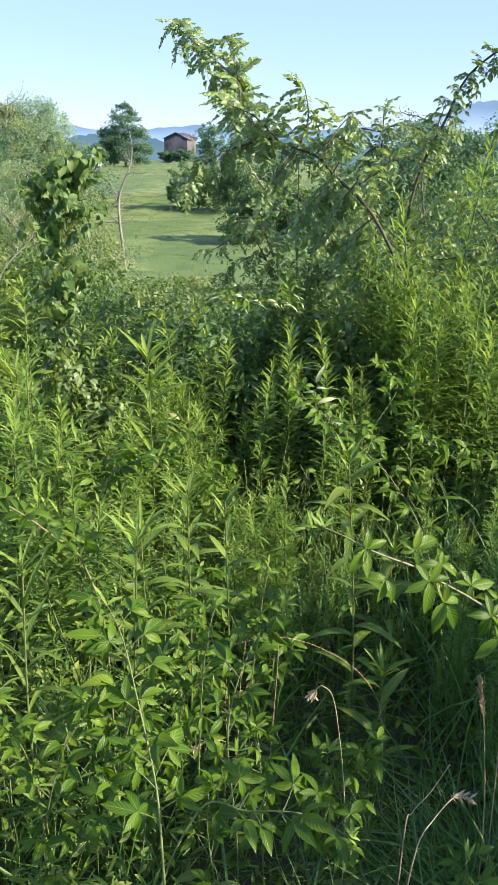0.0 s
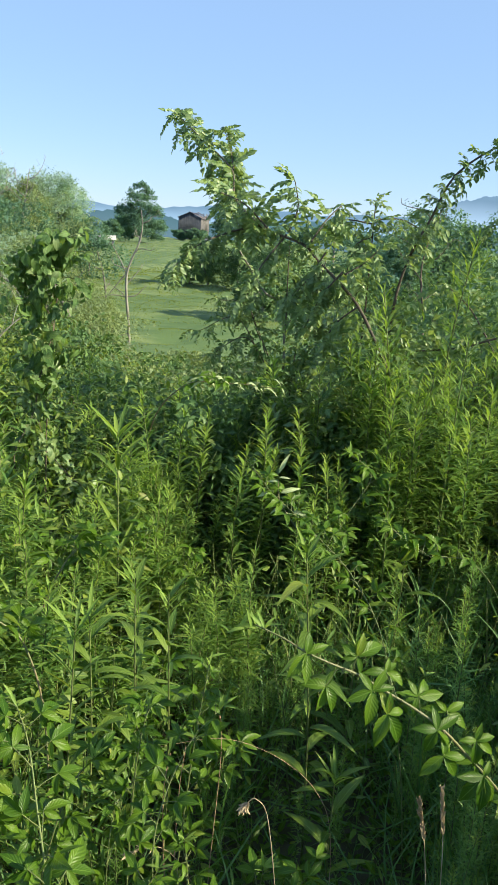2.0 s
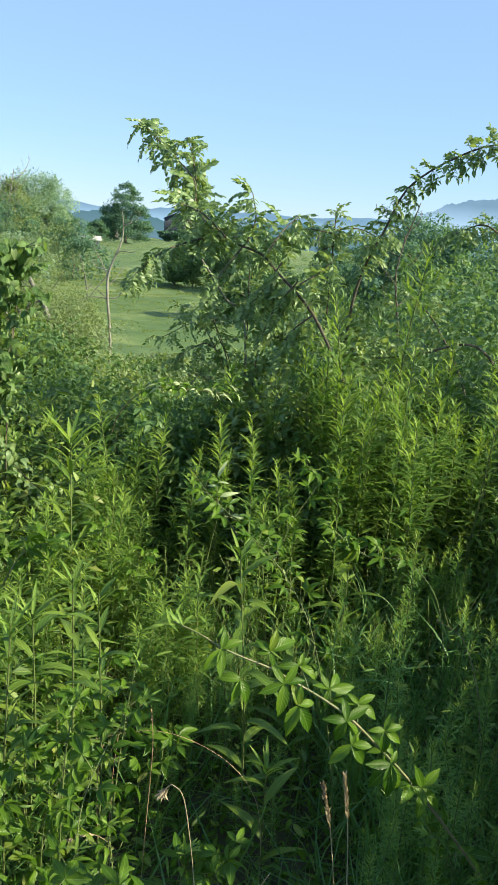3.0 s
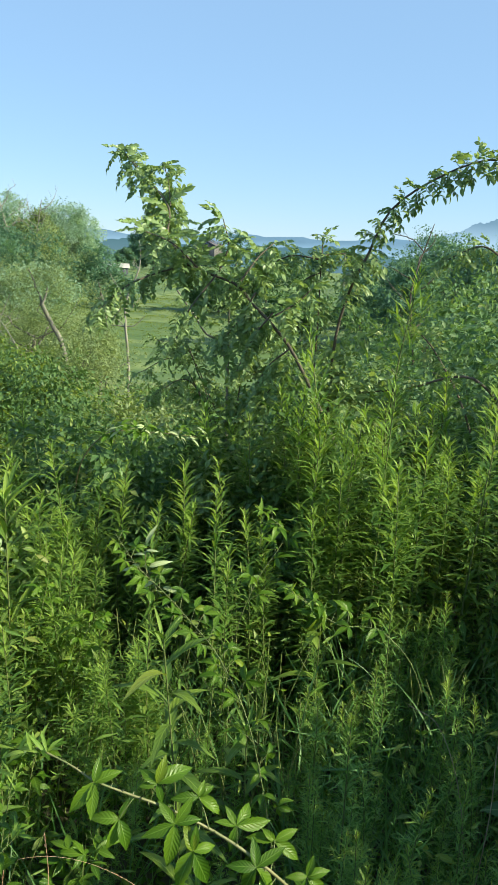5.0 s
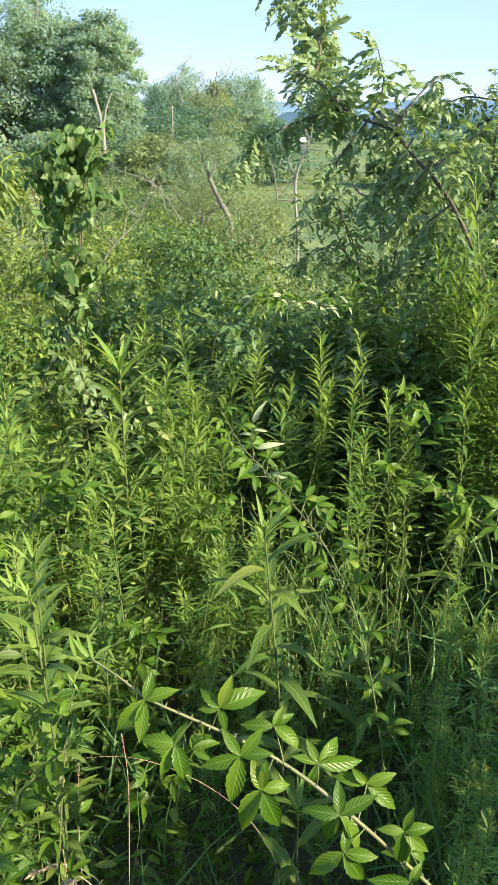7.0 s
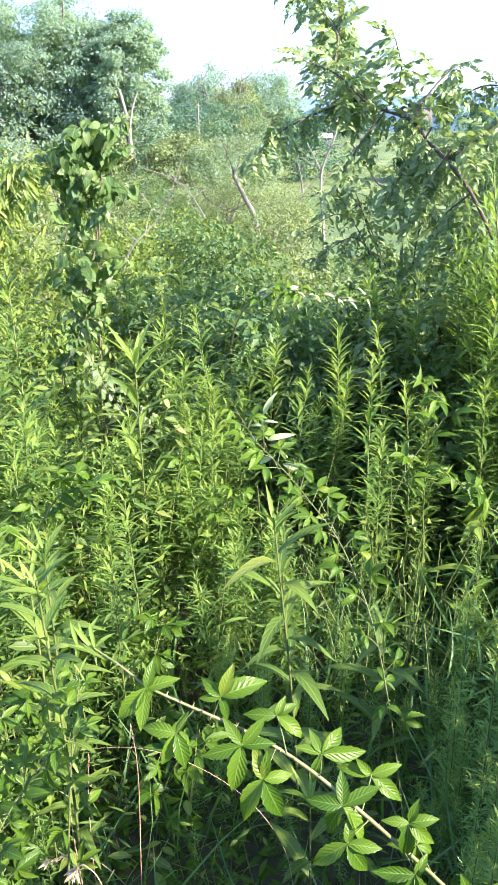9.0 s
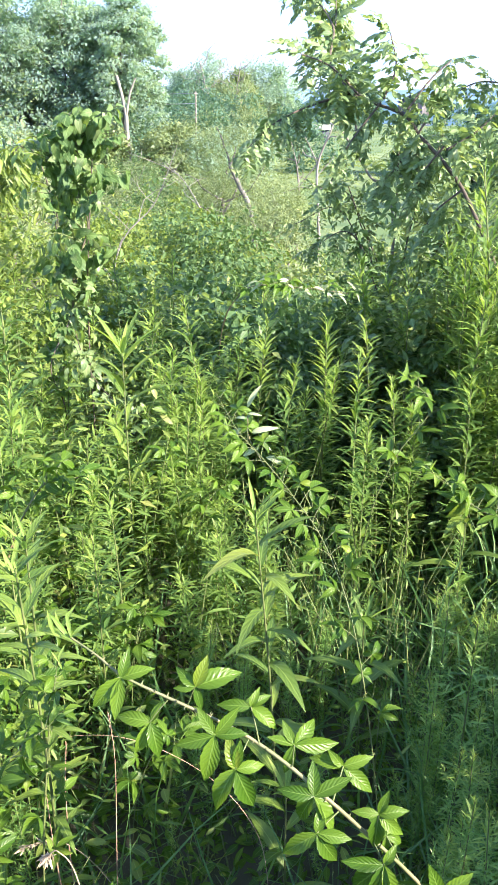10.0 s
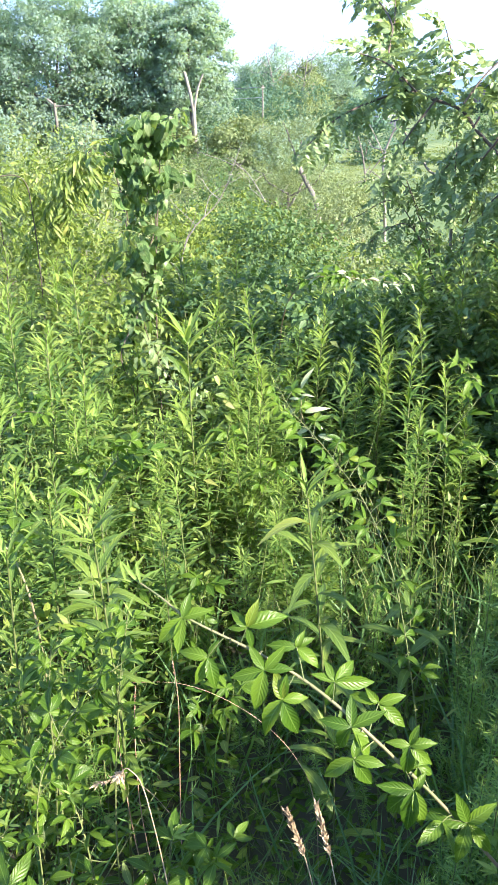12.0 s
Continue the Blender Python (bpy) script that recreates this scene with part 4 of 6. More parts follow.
def lance_weed(tip, foot, n, leaf, seed, label, spread_top=1.0, slim=False):
    """Tall weed with long toothed leaves around a straight stem and a tuft of upright leaves at its top."""
    r = np.random.default_rng(seed)
    z = float(H(foot[0], foot[1]))
    ob = thing("lance_leaved_weed", (foot[0], foot[1], z), label, "weed", "lance-leaved weeds")
    d = np.array([tip[0] - foot[0], tip[1] - foot[1], tip[2] - z])
    line = smooth_path([(0, 0, -0.03), d * 0.5 + r.normal(size=3) * 0.012, d], 12)
    part("stem", tube(line, [0.003, 0.0016], 6), M_STEM, ob)
    for k in range(n):
        top = k >= n - 8
        f = 0.955 + 0.04 * (k - n + 8) / 8 if top else 0.25 + 0.68 * ((k + 0.5) / (n - 8)) ** 0.8
        a = k * 2.4 + r.normal() * 0.2
        rise = (2.2 - 0.85 * spread_top if top else 1.15 if f > 0.8 else 0.85) + r.normal() * 0.14
        p = [np.interp(f, np.linspace(0, 1, 12), line[:, q]) for q in range(3)]
        L = leaf * (0.68 * spread_top if top else 1.0) * (0.8 + 0.4 * r.random())
        part("leaf", LANCE_YOUNG if top and k % 4 else (LANCE_SLIM if slim else LANCE_LEAF)[0 if top else r.integers(3)], M_LANCE, ob, m=frame_along(p, (math.cos(a), math.sin(a), rise), (0, 0, 1), L))
    return ob


def pinnate(n_pairs, leaflet, gap, shape, seed, droop=0.5):
    """A feather leaf: midrib and leaflets in pairs, drooping, one joined mesh."""
    r = np.random.default_rng(seed)
    s = np.linspace(0, 1, 8)
    L = gap * (n_pairs + 0.5)
    line = np.stack([0.03 * np.sin(3 * s), s * L * (1 - 0.25 * droop * s), -droop * L * s ** 2 * 0.6], 1)
    p, w, z = [], [], []
    for k in range(n_pairs):
        f = (k + 1.0) / (n_pairs + 0.5)
        c = [np.interp(f, s, line[:, q]) for q in range(3)]
        for side in (-1, 1):
            p.append(c), w.append((side, 0.45 + 0.2 * r.normal(), -0.35 + 0.25 * r.normal())), z.append(leaflet * (0.75 + 0.4 * r.random()))
    p.append(line[-1]), w.append((0, 1, -0.5)), z.append(leaflet)
    blades = spread(shape, p, unit(w), unit(np.array([0, -0.2, 1.0]) + r.normal(size=(len(p), 3)) * 0.3), z)
    return joined([tube(line, [0.0012, 0.0006], 4), blades])


S_ELL = leaf_shape(4, 0.46, 0.25, 0.22, "oval")
SAP_LEAF = [mesh("leaf", *pinnate(7, 0.043, 0.0185, S_ELL, 300 + k, 0.5 + 0.2 * k)) for k in range(4)]
ROSE_LEAF = [mesh("leaf", *pinnate(4, 0.031, 0.017, S_ELL, 310 + k, 0.35 + 0.15 * k)) for k in range(4)]
for me in SAP_LEAF:
    me.materials.append(M_LOCUST)
for me in ROSE_LEAF:
    me.materials.append(M_SHOOT)


def leafy_branch(ob, pts, r0, r1, n, forms, size, seed, mat=M_TWIG, start=0.1, hang=0.95, name="branch", tuft=3):
    """A branch of ob through world points, with n feather leaves round it."""
    r = np.random.default_rng(seed)
    base = np.array(ob.matrix_basis.translation)
    line = smooth_path(pts, 30) - base
    tan = unit(np.gradient(line, axis=0))
    br = part(name, tube(line, [r0, (r0 + r1) / 2, r1], 7), mat, ob)
    for k in range(n):
        f = start + (1 - start) * (k + r.random() * 0.7) / n
        i = min(29, int(f * 29.9))
        side = unit(np.cross(tan[i], r.normal(size=3)))
        w = unit(side + 0.5 * tan[i] + np.array([0, 0, -hang + 0.35]) + r.normal(size=3) * 0.2)
        part("leaf", forms[r.integers(len(forms))], mat, br, m=frame_along(line[i] + side * r0 * 0.3, w, (0.1 * r.normal(), -0.25, 1.0), size * (0.75 + 0.5 * r.random())))
    for k in range(tuft):
        w = unit(tan[-1] + r.normal(size=3) * 0.35)
        part("leaf", forms[r.integers(len(forms))], mat, br, m=frame_along(line[-1], w, (0, -0.2, 1.0), size * (0.6 + 0.4 * r.random())))
    return br


# ---- sapling with arching trunk and light leaves ----
sap = thing("sapling", (0.95, 3.30, float(H(0.95, 3.30))), "leaning young tree with pale pinnate leaves and bare lower stems", "tree")
leafy_branch(sap, [(0.95, 3.30, -0.03), (0.86, 3.31, 0.50), (0.72, 3.34, 0.92), (0.535, 3.40, 1.281), (0.44, 3.47, 1.40), (0.348, 3.55, 1.481), (0.277, 3.60, 1.552), (0.131, 3.65, 1.597), (0.08, 3.66, 1.62)], 0.0075, 0.005, 46, SAP_LEAF, 0.66, 401, start=0.42, name="trunk")
leafy_branch(sap, [(0.08, 3.66, 1.62), (-0.03, 3.86, 1.73), (-0.06, 4.05, 1.86), (-0.22, 4.41, 2.01), (-0.40, 4.70, 2.165)], 0.006, 0.002, 112, SAP_LEAF, 0.86, 402, start=0.02)
leafy_branch(sap, [(0.09, 3.68, 1.62), (-0.05, 3.67, 1.58), (-0.17, 3.60, 1.52), (-0.27, 3.53, 1.42)], 0.005, 0.002, 30, SAP_LEAF, 0.67, 403)
leafy_branch(sap, [(0.21, 3.57, 1.60), (0.24, 3.60, 1.70), (0.22, 3.55, 1.80)], 0.004, 0.002, 16, SAP_LEAF, 0.85, 404, hang=0.5)
leafy_branch(sap, [(0.30, 3.50, 1.57), (0.36, 3.55, 1.66), (0.42, 3.60, 1.72)], 0.004, 0.002, 16, SAP_LEAF, 0.81, 405)
leafy_branch(sap, [(0.12, 3.62, 1.61), (0.02, 3.60, 1.70), (-0.08, 3.55, 1.74)], 0.004, 0.002, 16, SAP_LEAF, 0.78, 406)
leafy_branch(sap, [(0.36, 3.47, 1.53), (0.30, 3.50, 1.42), (0.22, 3.52, 1.32)], 0.004, 0.002, 20, SAP_LEAF, 0.70, 407)
leafy_branch(sap, [(0.20, 3.58, 1.59), (0.10, 3.55, 1.45), (0.05, 3.52, 1.33)], 0.004, 0.002, 20, SAP_LEAF, 0.70, 408)
leafy_branch(sap, [(0.44, 3.42, 1.45), (0.52, 3.45, 1.50), (0.58, 3.48, 1.56)], 0.004, 0.002, 16, SAP_LEAF, 0.67, 409)
leafy_branch(sap, [(-0.05, 4.05, 1.86), (-0.08, 4.2, 1.97), (-0.12, 4.3, 2.07)], 0.003, 0.0015, 20, SAP_LEAF, 0.75, 433, hang=0.6, tuft=2)
leafy_branch(sap, [(0.43, 3.42, 1.46), (0.36, 3.46, 1.36), (0.30, 3.5, 1.22)], 0.004, 0.002, 22, SAP_LEAF, 0.62, 435)
leafy_branch(sap, [(0.50, 3.38, 1.33), (0.42, 3.42, 1.25), (0.36, 3.46, 1.12)], 0.004, 0.002, 20, SAP_LEAF, 0.6, 436)
stems = thing("sapling", (0.24, 3.98, float(H(0.24, 3.98))), "thin many-stemmed sapling with one bleached stem", "tree")
leafy_branch(stems, [(0.24, 3.98, -0.05), (0.235, 3.98, 1.12), (0.12, 3.97, 1.33), (0.0, 3.96, 1.50)], 0.007, 0.004, 5, ROSE_LEAF, 1.2, 411, M_PALE, start=0.6, name="stem")
leafy_branch(stems, [(0.25, 4.0, -0.05), (0.24, 4.0, 1.12), (0.235, 4.0, 1.33), (0.23, 4.0, 1.56)], 0.004, 0.002, 22, ROSE_LEAF, 1.0, 412, start=0.55, name="stem")
leafy_branch(stems, [(0.26, 3.97, -0.05), (0.29, 3.96, 1.0), (0.36, 3.95, 1.3), (0.40, 3.93, 1.48)], 0.004, 0.002, 22, ROSE_LEAF, 1.0, 413, start=0.5, name="stem")
leafy_branch(stems, [(0.22, 3.97, -0.05), (0.17, 3.96, 0.9), (0.10, 3.95, 1.15), (0.05, 3.94, 1.28)], 0.004, 0.002, 22, ROSE_LEAF, 1.0, 414, start=0.5, name="stem")
leafy_branch(stems, [(0.27, 4.02, -0.05), (0.33, 4.0, 0.8), (0.45, 3.98, 1.1), (0.52, 3.96, 1.25)], 0.004, 0.002, 22, ROSE_LEAF, 1.0, 415, start=0.45, name="stem")

for k, (m, tip) in enumerate((((0.02, 3.97, 1.18), (-0.17, 3.96, 1.12)), ((0.06, 3.95, 1.10), (-0.10, 3.93, 1.02)), ((0.05, 3.98, 1.24), (-0.08, 3.98, 1.27)))):
    leafy_branch(stems, [(0.20, 3.96, 0.85 + 0.05 * k), m, tip], 0.003, 0.0015, 13, SAP_LEAF, 0.62, 441 + k, start=0.25, tuft=2)

# ---- wild rose canes ----
rose = thing("wild_rose", (0.70, 3.66, float(H(0.70, 3.66))), "long arching wild rose cane with small leaves", "shrub", "wild rose canes")
leafy_branch(rose, [(0.68, 3.70, -0.03), (0.68, 3.69, 0.8), (0.69, 3.68, 1.30), (0.73, 3.64, 1.53), (0.79, 3.58, 1.69), (0.87, 3.57, 1.87), (1.05, 3.56, 2.0), (1.22, 3.51, 2.06), (1.40, 3.45, 2.03)], 0.0075, 0.003, 140, ROSE_LEAF, 0.95, 421, start=0.38, name="cane")
rose = thing("wild_rose", (0.66, 4.30, float(H(0.66, 4.30))), "upright wild rose cane with drooping side shoots", "shrub", "wild rose canes")
leafy_branch(rose, [(0.64, 4.30, -0.05), (0.64, 4.30, 0.8), (0.65, 4.30, 1.20), (0.65, 4.29, 1.47), (0.65, 4.29, 1.77)], 0.006, 0.003, 70, ROSE_LEAF, 0.95, 422, start=0.4, name="cane")
leafy_branch(rose, [(0.65, 4.29, 1.66), (0.50, 4.30, 1.67), (0.37, 4.31, 1.60)], 0.004, 0.002, 24, ROSE_LEAF, 1.0, 423)
leafy_branch(rose, [(0.65, 4.29, 1.68), (0.78, 4.28, 1.69), (0.90, 4.26, 1.64)], 0.004, 0.002, 20, ROSE_LEAF, 1.0, 424)
leafy_branch(rose, [(0.65, 4.29, 1.60), (0.57, 4.28, 1.55), (0.53, 4.26, 1.40)], 0.004, 0.002, 14, ROSE_LEAF, 1.0, 425)
rose = thing("wild_rose", (1.75, 4.3, float(H(1.75, 4.3))), "spreading wild rose with long bent canes", "shrub", "wild rose canes")
leafy_branch(rose, [(1.75, 4.3, -0.05), (1.72, 4.3, 0.9), (1.62, 4.3, 1.5), (1.45, 4.35, 1.75), (1.25, 4.4, 1.68)], 0.009, 0.003, 60, ROSE_LEAF, 1.0, 426, start=0.3, name="cane")
leafy_branch(rose, [(1.77, 4.3, -0.05), (1.85, 4.25, 1.0), (1.9, 4.2, 1.6), (1.75, 4.1, 1.9), (1.55, 4.05, 1.92)], 0.009, 0.003, 60, ROSE_LEAF, 1.0, 427, start=0.3, name="cane")
leafy_branch(rose, [(1.72, 4.28, -0.05), (1.6, 4.1, 0.8), (1.3, 3.7, 1.2), (1.0, 3.75, 1.14), (0.76, 3.8, 1.10)], 0.009, 0.003, 40, ROSE_LEAF, 0.95, 428, start=0.25, name="cane")
leafy_branch(rose, [(1.8, 4.32, -0.05), (2.0, 4.5, 1.0), (2.2, 4.6, 1.5), (2.5, 4.6, 1.6)], 0.009, 0.003, 40, ROSE_LEAF, 1.0, 429, start=0.3, name="cane")
leafy_branch(rose, [(1.7, 4.35, -0.05), (1.5, 4.5, 0.8), (1.3, 4.6, 1.2), (1.15, 4.65, 1.35)], 0.008, 0.003, 46, ROSE_LEAF, 1.0, 430, start=0.25, name="cane")

# ---- vine-covered stump ----
S_VINE = leaf_shape(6, 0.56, 0.2, 0.5, "oval")
BROAD = [mesh("leaf", *leaf_shape(6, 0.56, 0.15 + 0.12 * k, 0.35 + 0.25 * k, "oval")) for k in range(3)]
for me in BROAD:
    me.materials.append(M_VINE)
# paler copy of the vine leaf, its colour standing for sunlit leaves
LIT_BROAD = [mesh("leaf", *leaf_shape(6, 0.48, 0.2 + 0.15 * k, 0.4 + 0.25 * k, "oval")) for k in range(3)]
for me in LIT_BROAD:
    me.materials.append(M_SHOOT)
vine = thing("vine_clad_stump", (-0.66, 3.02, float(H(-0.66, 3.02))), "thin stump wrapped in a broad-leaved climbing vine", "vine")
part("stump", limb((0, 0, -0.05), (0.06, -0.04, 1.40), 0.0028, 0.002, 0.02, 8, 8), M_TWIG, vine)
r = np.random.default_rng(9)
AXIS = smooth_path([(-0.04, 0, 0.0), (-0.06, -0.10, 0.5), (-0.06, -0.16, 0.76), (0.0, -0.10, 1.0), (0.03, -0.06, 1.22), (-0.01, -0.06, 1.38), (0.06, -0.06, 1.51)], 60)
part("vine_stem", tube(AXIS + 0.012 * np.stack([np.cos(np.arange(60) * 0.5), np.sin(np.arange(60) * 0.5), np.zeros(60)], 1), [0.0025, 0.0015], 5), M_TWIG, vine)
dense = []
for k in range(64):
    i = int(np.interp((k + r.random()) / 64, [0, 0.2, 0.55, 1], [16, 30, 46, 59]))
    c, zc = AXIS[i], AXIS[i][2]
    a = r.random() * 6.283
    o = np.array([math.cos(a), math.sin(a), 0.0])
    reach = np.interp(zc, [0.3, 0.75, 1.0, 1.12, 1.2, 1.33, 1.43, 1.5, 1.56], [0.12, 0.12, 0.08, 0.12, 0.17, 0.18, 0.14, 0.09, 0.04]) * (0.35 + 0.85 * r.random())
    tip = c + o * reach + np.array([0, 0, 0.03 + 0.03 * r.random()])
    side = part("side_shoot", tube(smooth_path([c, c + o * reach * 0.6 + np.array([0, 0, 0.04]), tip], 6), [0.0018, 0.001], 4), M_STEM, vine)
    pale = r.random() < (0.8 if zc < 1.22 else 0.3)
    for q in range(6):
        w = o * 0.5 + r.normal(size=3) * 0.5 + np.array([0, 0, -0.75])
        at = c + (tip - c) * (0.25 + 0.75 * q / 6) + r.normal(size=3) * 0.006
        up = o + np.array([0, -0.2, 0.6]) + r.normal(size=3) * 0.4
        size = 0.032 + 0.026 * r.random()
        part("leaf", (LIT_BROAD if pale else BROAD)[r.integers(3)], M_VINE, side, m=frame_along(at, w, up, size))
        for _ in range(2):
            dense.append((at + r.normal(size=3) * 0.014, unit(w) + r.normal(size=3) * 0.4, up, size * (0.7 + 0.35 * r.random())))
# runner of the vine over the weeds
RUN = smooth_path([(0.02, -0.06, 1.12), (-0.01, -0.10, 0.95), (0.04, -0.15, 0.80), (0.14, -0.2, 0.70), (0.28, -0.22, 0.62)], 40)
light = []
runner = part("runner", tube(RUN, [0.002, 0.001], 5), M_TWIG, vine)
for k in range(84):
    p = RUN[int(39.9 * (k + r.random()) / 84)]
    at, w, up = p + r.normal(size=3) * 0.028, r.normal(size=3) * 0.6 + np.array([0, -0.2, -0.5]), r.normal(size=3) * 0.3 + np.array((0.2, -0.4, 1.0))
    part("leaf", LIT_BROAD[r.integers(3)], M_VINE, runner, m=frame_along(at, w, up, 0.028 + 0.022 * r.random()))
    for _ in range(2):
        light.append((at + r.normal(size=3) * 0.014, w + r.normal(size=3) * 0.3, up, 0.022 + 0.018 * r.random()))
tagged(part("foliage", spread(S_VINE, *(np.array(c) for c in zip(*dense))), M_VINE, vine), kind="stuff")
tagged(part("foliage", spread(S_VINE, *(np.array(c) for c in zip(*light))), M_SHOOT, vine, "vine leaves coloured pale for sunlight"), kind="stuff")

# ---- drooping-leaved saplings on the bank ----
S_DROOP = leaf_shape(4, 0.24, 0.25, 0.5, "lance")
DROOP_LEAF = [mesh("leaf", *pinnate(5, 0.075, 0.03, S_DROOP, 330 + k, 0.7)) for k in range(3)]
for me in DROOP_LEAF:
    me.materials.append(M_WEED)
for k, (x, y, top, n) in enumerate(((-1.72, 3.80, 1.30, 22), (-1.36, 4.05, 1.40, 36), (-1.95, 3.75, 1.2, 20), (-2.2, 4.2, 1.3, 20))):
    sm = thing("drooping_sapling", (x, y, float(H(x, y))), "young sapling with long drooping yellow-green leaves", "tree", "saplings on the bank")
    leafy_branch(sm, [(x, y, -0.03), (x + 0.06, y, 0.6), (x + 0.06, y, 1.1), (x + 0.02, y, top * 0.98), (x - 0.10, y - 0.1, top * 0.97), (x - 0.20, y - 0.2, top * 0.84)], 0.0035, 0.0015, n, DROOP_LEAF, 0.9, 440 + k, M_TWIG, start=0.3, hang=0.9, name="stem")

sm = thing("drooping_sapling", (-1.22, 3.9, float(H(-1.22, 3.9))), "young sapling bent over with long hanging yellow-green leaves", "tree", "saplings on the bank")
leafy_branch(sm, [(-1.22, 3.9, -0.03), (-1.2, 3.88, 0.7), (-1.21, 3.84, 1.2), (-1.27, 3.8, 1.40), (-1.36, 3.78, 1.36), (-1.45, 3.76, 1.24), (-1.52, 3.75, 1.09)], 0.0035, 0.0015, 44, DROOP_LEAF, 0.85, 446, M_TWIG, start=0.5, hang=1.2, name="stem")

# ---- low bramble hedge behind the goldenrod ----
for k, (x, y, w, h) in enumerate(((-0.05, 3.55, 0.9, 1.02), (0.45, 3.6, 0.9, 1.0), (-0.55, 3.75, 0.9, 0.92), (0.2, 4.1, 1.2, 1.0), (0.95, 3.8, 0.9, 1.05), (-0.95, 4.1, 1.0, 0.95), (-0.3, 4.5, 1.2, 0.9), (0.8, 4.5, 1.2, 1.0), (1.4, 3.9, 0.9, 1.1), (-1.5, 4.6, 1.1, 1.0), (-1.0, 5.2, 1.2, 1.0), (-2.2, 5.0, 1.2, 1.15), (-0.1, 5.3, 1.3, 0.9), (-1.9, 3.9, 0.9, 0.9), (-2.8, 4.4, 1.2, 1.2), (-1.3, 3.5, 0.8, 0.8), (-1.7, 3.1, 0.8, 0.8), (0.62, 3.3, 0.6, 1.2), (0.25, 3.75, 0.7, 1.12), (0.28, 3.86, 0.62, 1.42), (0.66, 3.62, 0.55, 1.36), (0.46, 3.5, 0.5, 1.25), (0.95, 3.7, 0.6, 1.25))):
    tree("bramble_bush", (x, y), h * 0.4, lobes(w, h, 0.0, 6, 270 + k), 3400 if k > 18 else 4900, 0.039, M_SHOOT if k > 18 else M_WEED if x < -0.8 and k % 2 else M_ROSE, M_TWIG, "low tangled bramble bush with small dark leaves", "bush", "bramble hedge", shape=S_KITE, clumps=26, r0=0.006, limbs=3, stems=1, inner=0.4)

# ---- goldenrod ----
gr = np.random.default_rng(21)
S_GOLD = leaf_shape(3, 0.165, 0.35, 0.22, "lance")
hero = goldenrod((-0.057, 3.07, float(H(-0.057, 3.07))), 0.94, 501, "tall leafy goldenrod with narrow upright leaves", n_leaf=112, leaf=0.080, shape=S_GOLD, low=0.35, split=True)
hero2 = goldenrod((0.16, 2.94, float(H(0.16, 2.94))), 0.985, 502, "tall leafy goldenrod with narrow upright leaves", n_leaf=112, leaf=0.080, shape=S_GOLD, low=0.35, split=True)
leafy = [goldenrod((x, y, float(H(x, y))), t, 503 + k, "tall leafy goldenrod with narrow upright leaves", n_leaf=130, leaf=0.076, shape=S_GOLD, low=0.3, branchy=b) for k, (x, y, t, b) in enumerate(((0.28, 2.81, 0.915, 0), (0.43, 2.925, 0.84, 5), (0.374, 2.855, 0.85, 0)))]
for k, p in enumerate(((0.225, 2.95, 0.93), (-0.27, 2.84, 0.88), (-0.215, 2.90, 0.875), (0.13, 2.81, 0.965), (0.80, 3.0, 1.03), (-0.25, 3.09, 0.81), (-0.12, 3.0, 0.80), (-0.172, 2.9, 0.83), (0.10, 2.98, 0.88), (0.40, 2.9, 0.83), (0.055, 3.1, 0.79), (0.61, 2.94, 0.98), (0.19, 2.9, 0.84), (-0.30, 2.84, 0.86), (0.02, 2.95, 0.72), (0.30, 2.9, 0.76), (-0.36, 2.95, 0.80), (-0.42, 2.8, 0.82), (0.50, 2.85, 0.74))):
    stand(leafy[k % 3], [p], gr)
tall = [goldenrod((x, y, float(H(x, y))), t, 505 + k, "tall fine-leaved goldenrod before the thicket", n_leaf=120, leaf=0.078, shape=leaf_shape(2, 0.14, 0.35, 0.2, "lance"), low=0.25, branchy=7) for k, (x, y, t) in enumerate(((0.475, 3.31, 1.20), (0.602, 3.15, 1.21), (0.708, 3.0, 1.08)))]
for k, p in enumerate(((0.565, 3.15, 1.18), (0.844, 3.0, 1.05), (0.66, 3.06, 1.04), (0.76, 3.02, 0.98), (0.89, 3.26, 0.96), (0.74, 3.28, 1.0), (0.80, 3.12, 0.9), (0.38, 3.3, 0.9), (1.05, 3.2, 0.94), (1.03, 3.6, 1.36), (0.53, 3.2, 1.0))):
    stand(tall[k % 3], [p], gr)
forms = [goldenrod((x, y, float(H(x, y))), t, 510 + k, "leafy goldenrod in the weed stand", n_leaf=120, leaf=0.078 + 0.012 * (k % 3), shape=leaf_shape(2, 0.21, 0.35, 0.25, "lance"), branchy=(0, 7, 10)[k % 3]) for k, (x, y, t) in enumerate(((0.54, 3.15, 1.17), (0.61, 2.94, 1.07), (0.87, 2.87, 1.02), (-0.68, 2.51, 1.16), (-0.57, 1.95, 0.95), (-0.32, 2.9, 0.85)))]
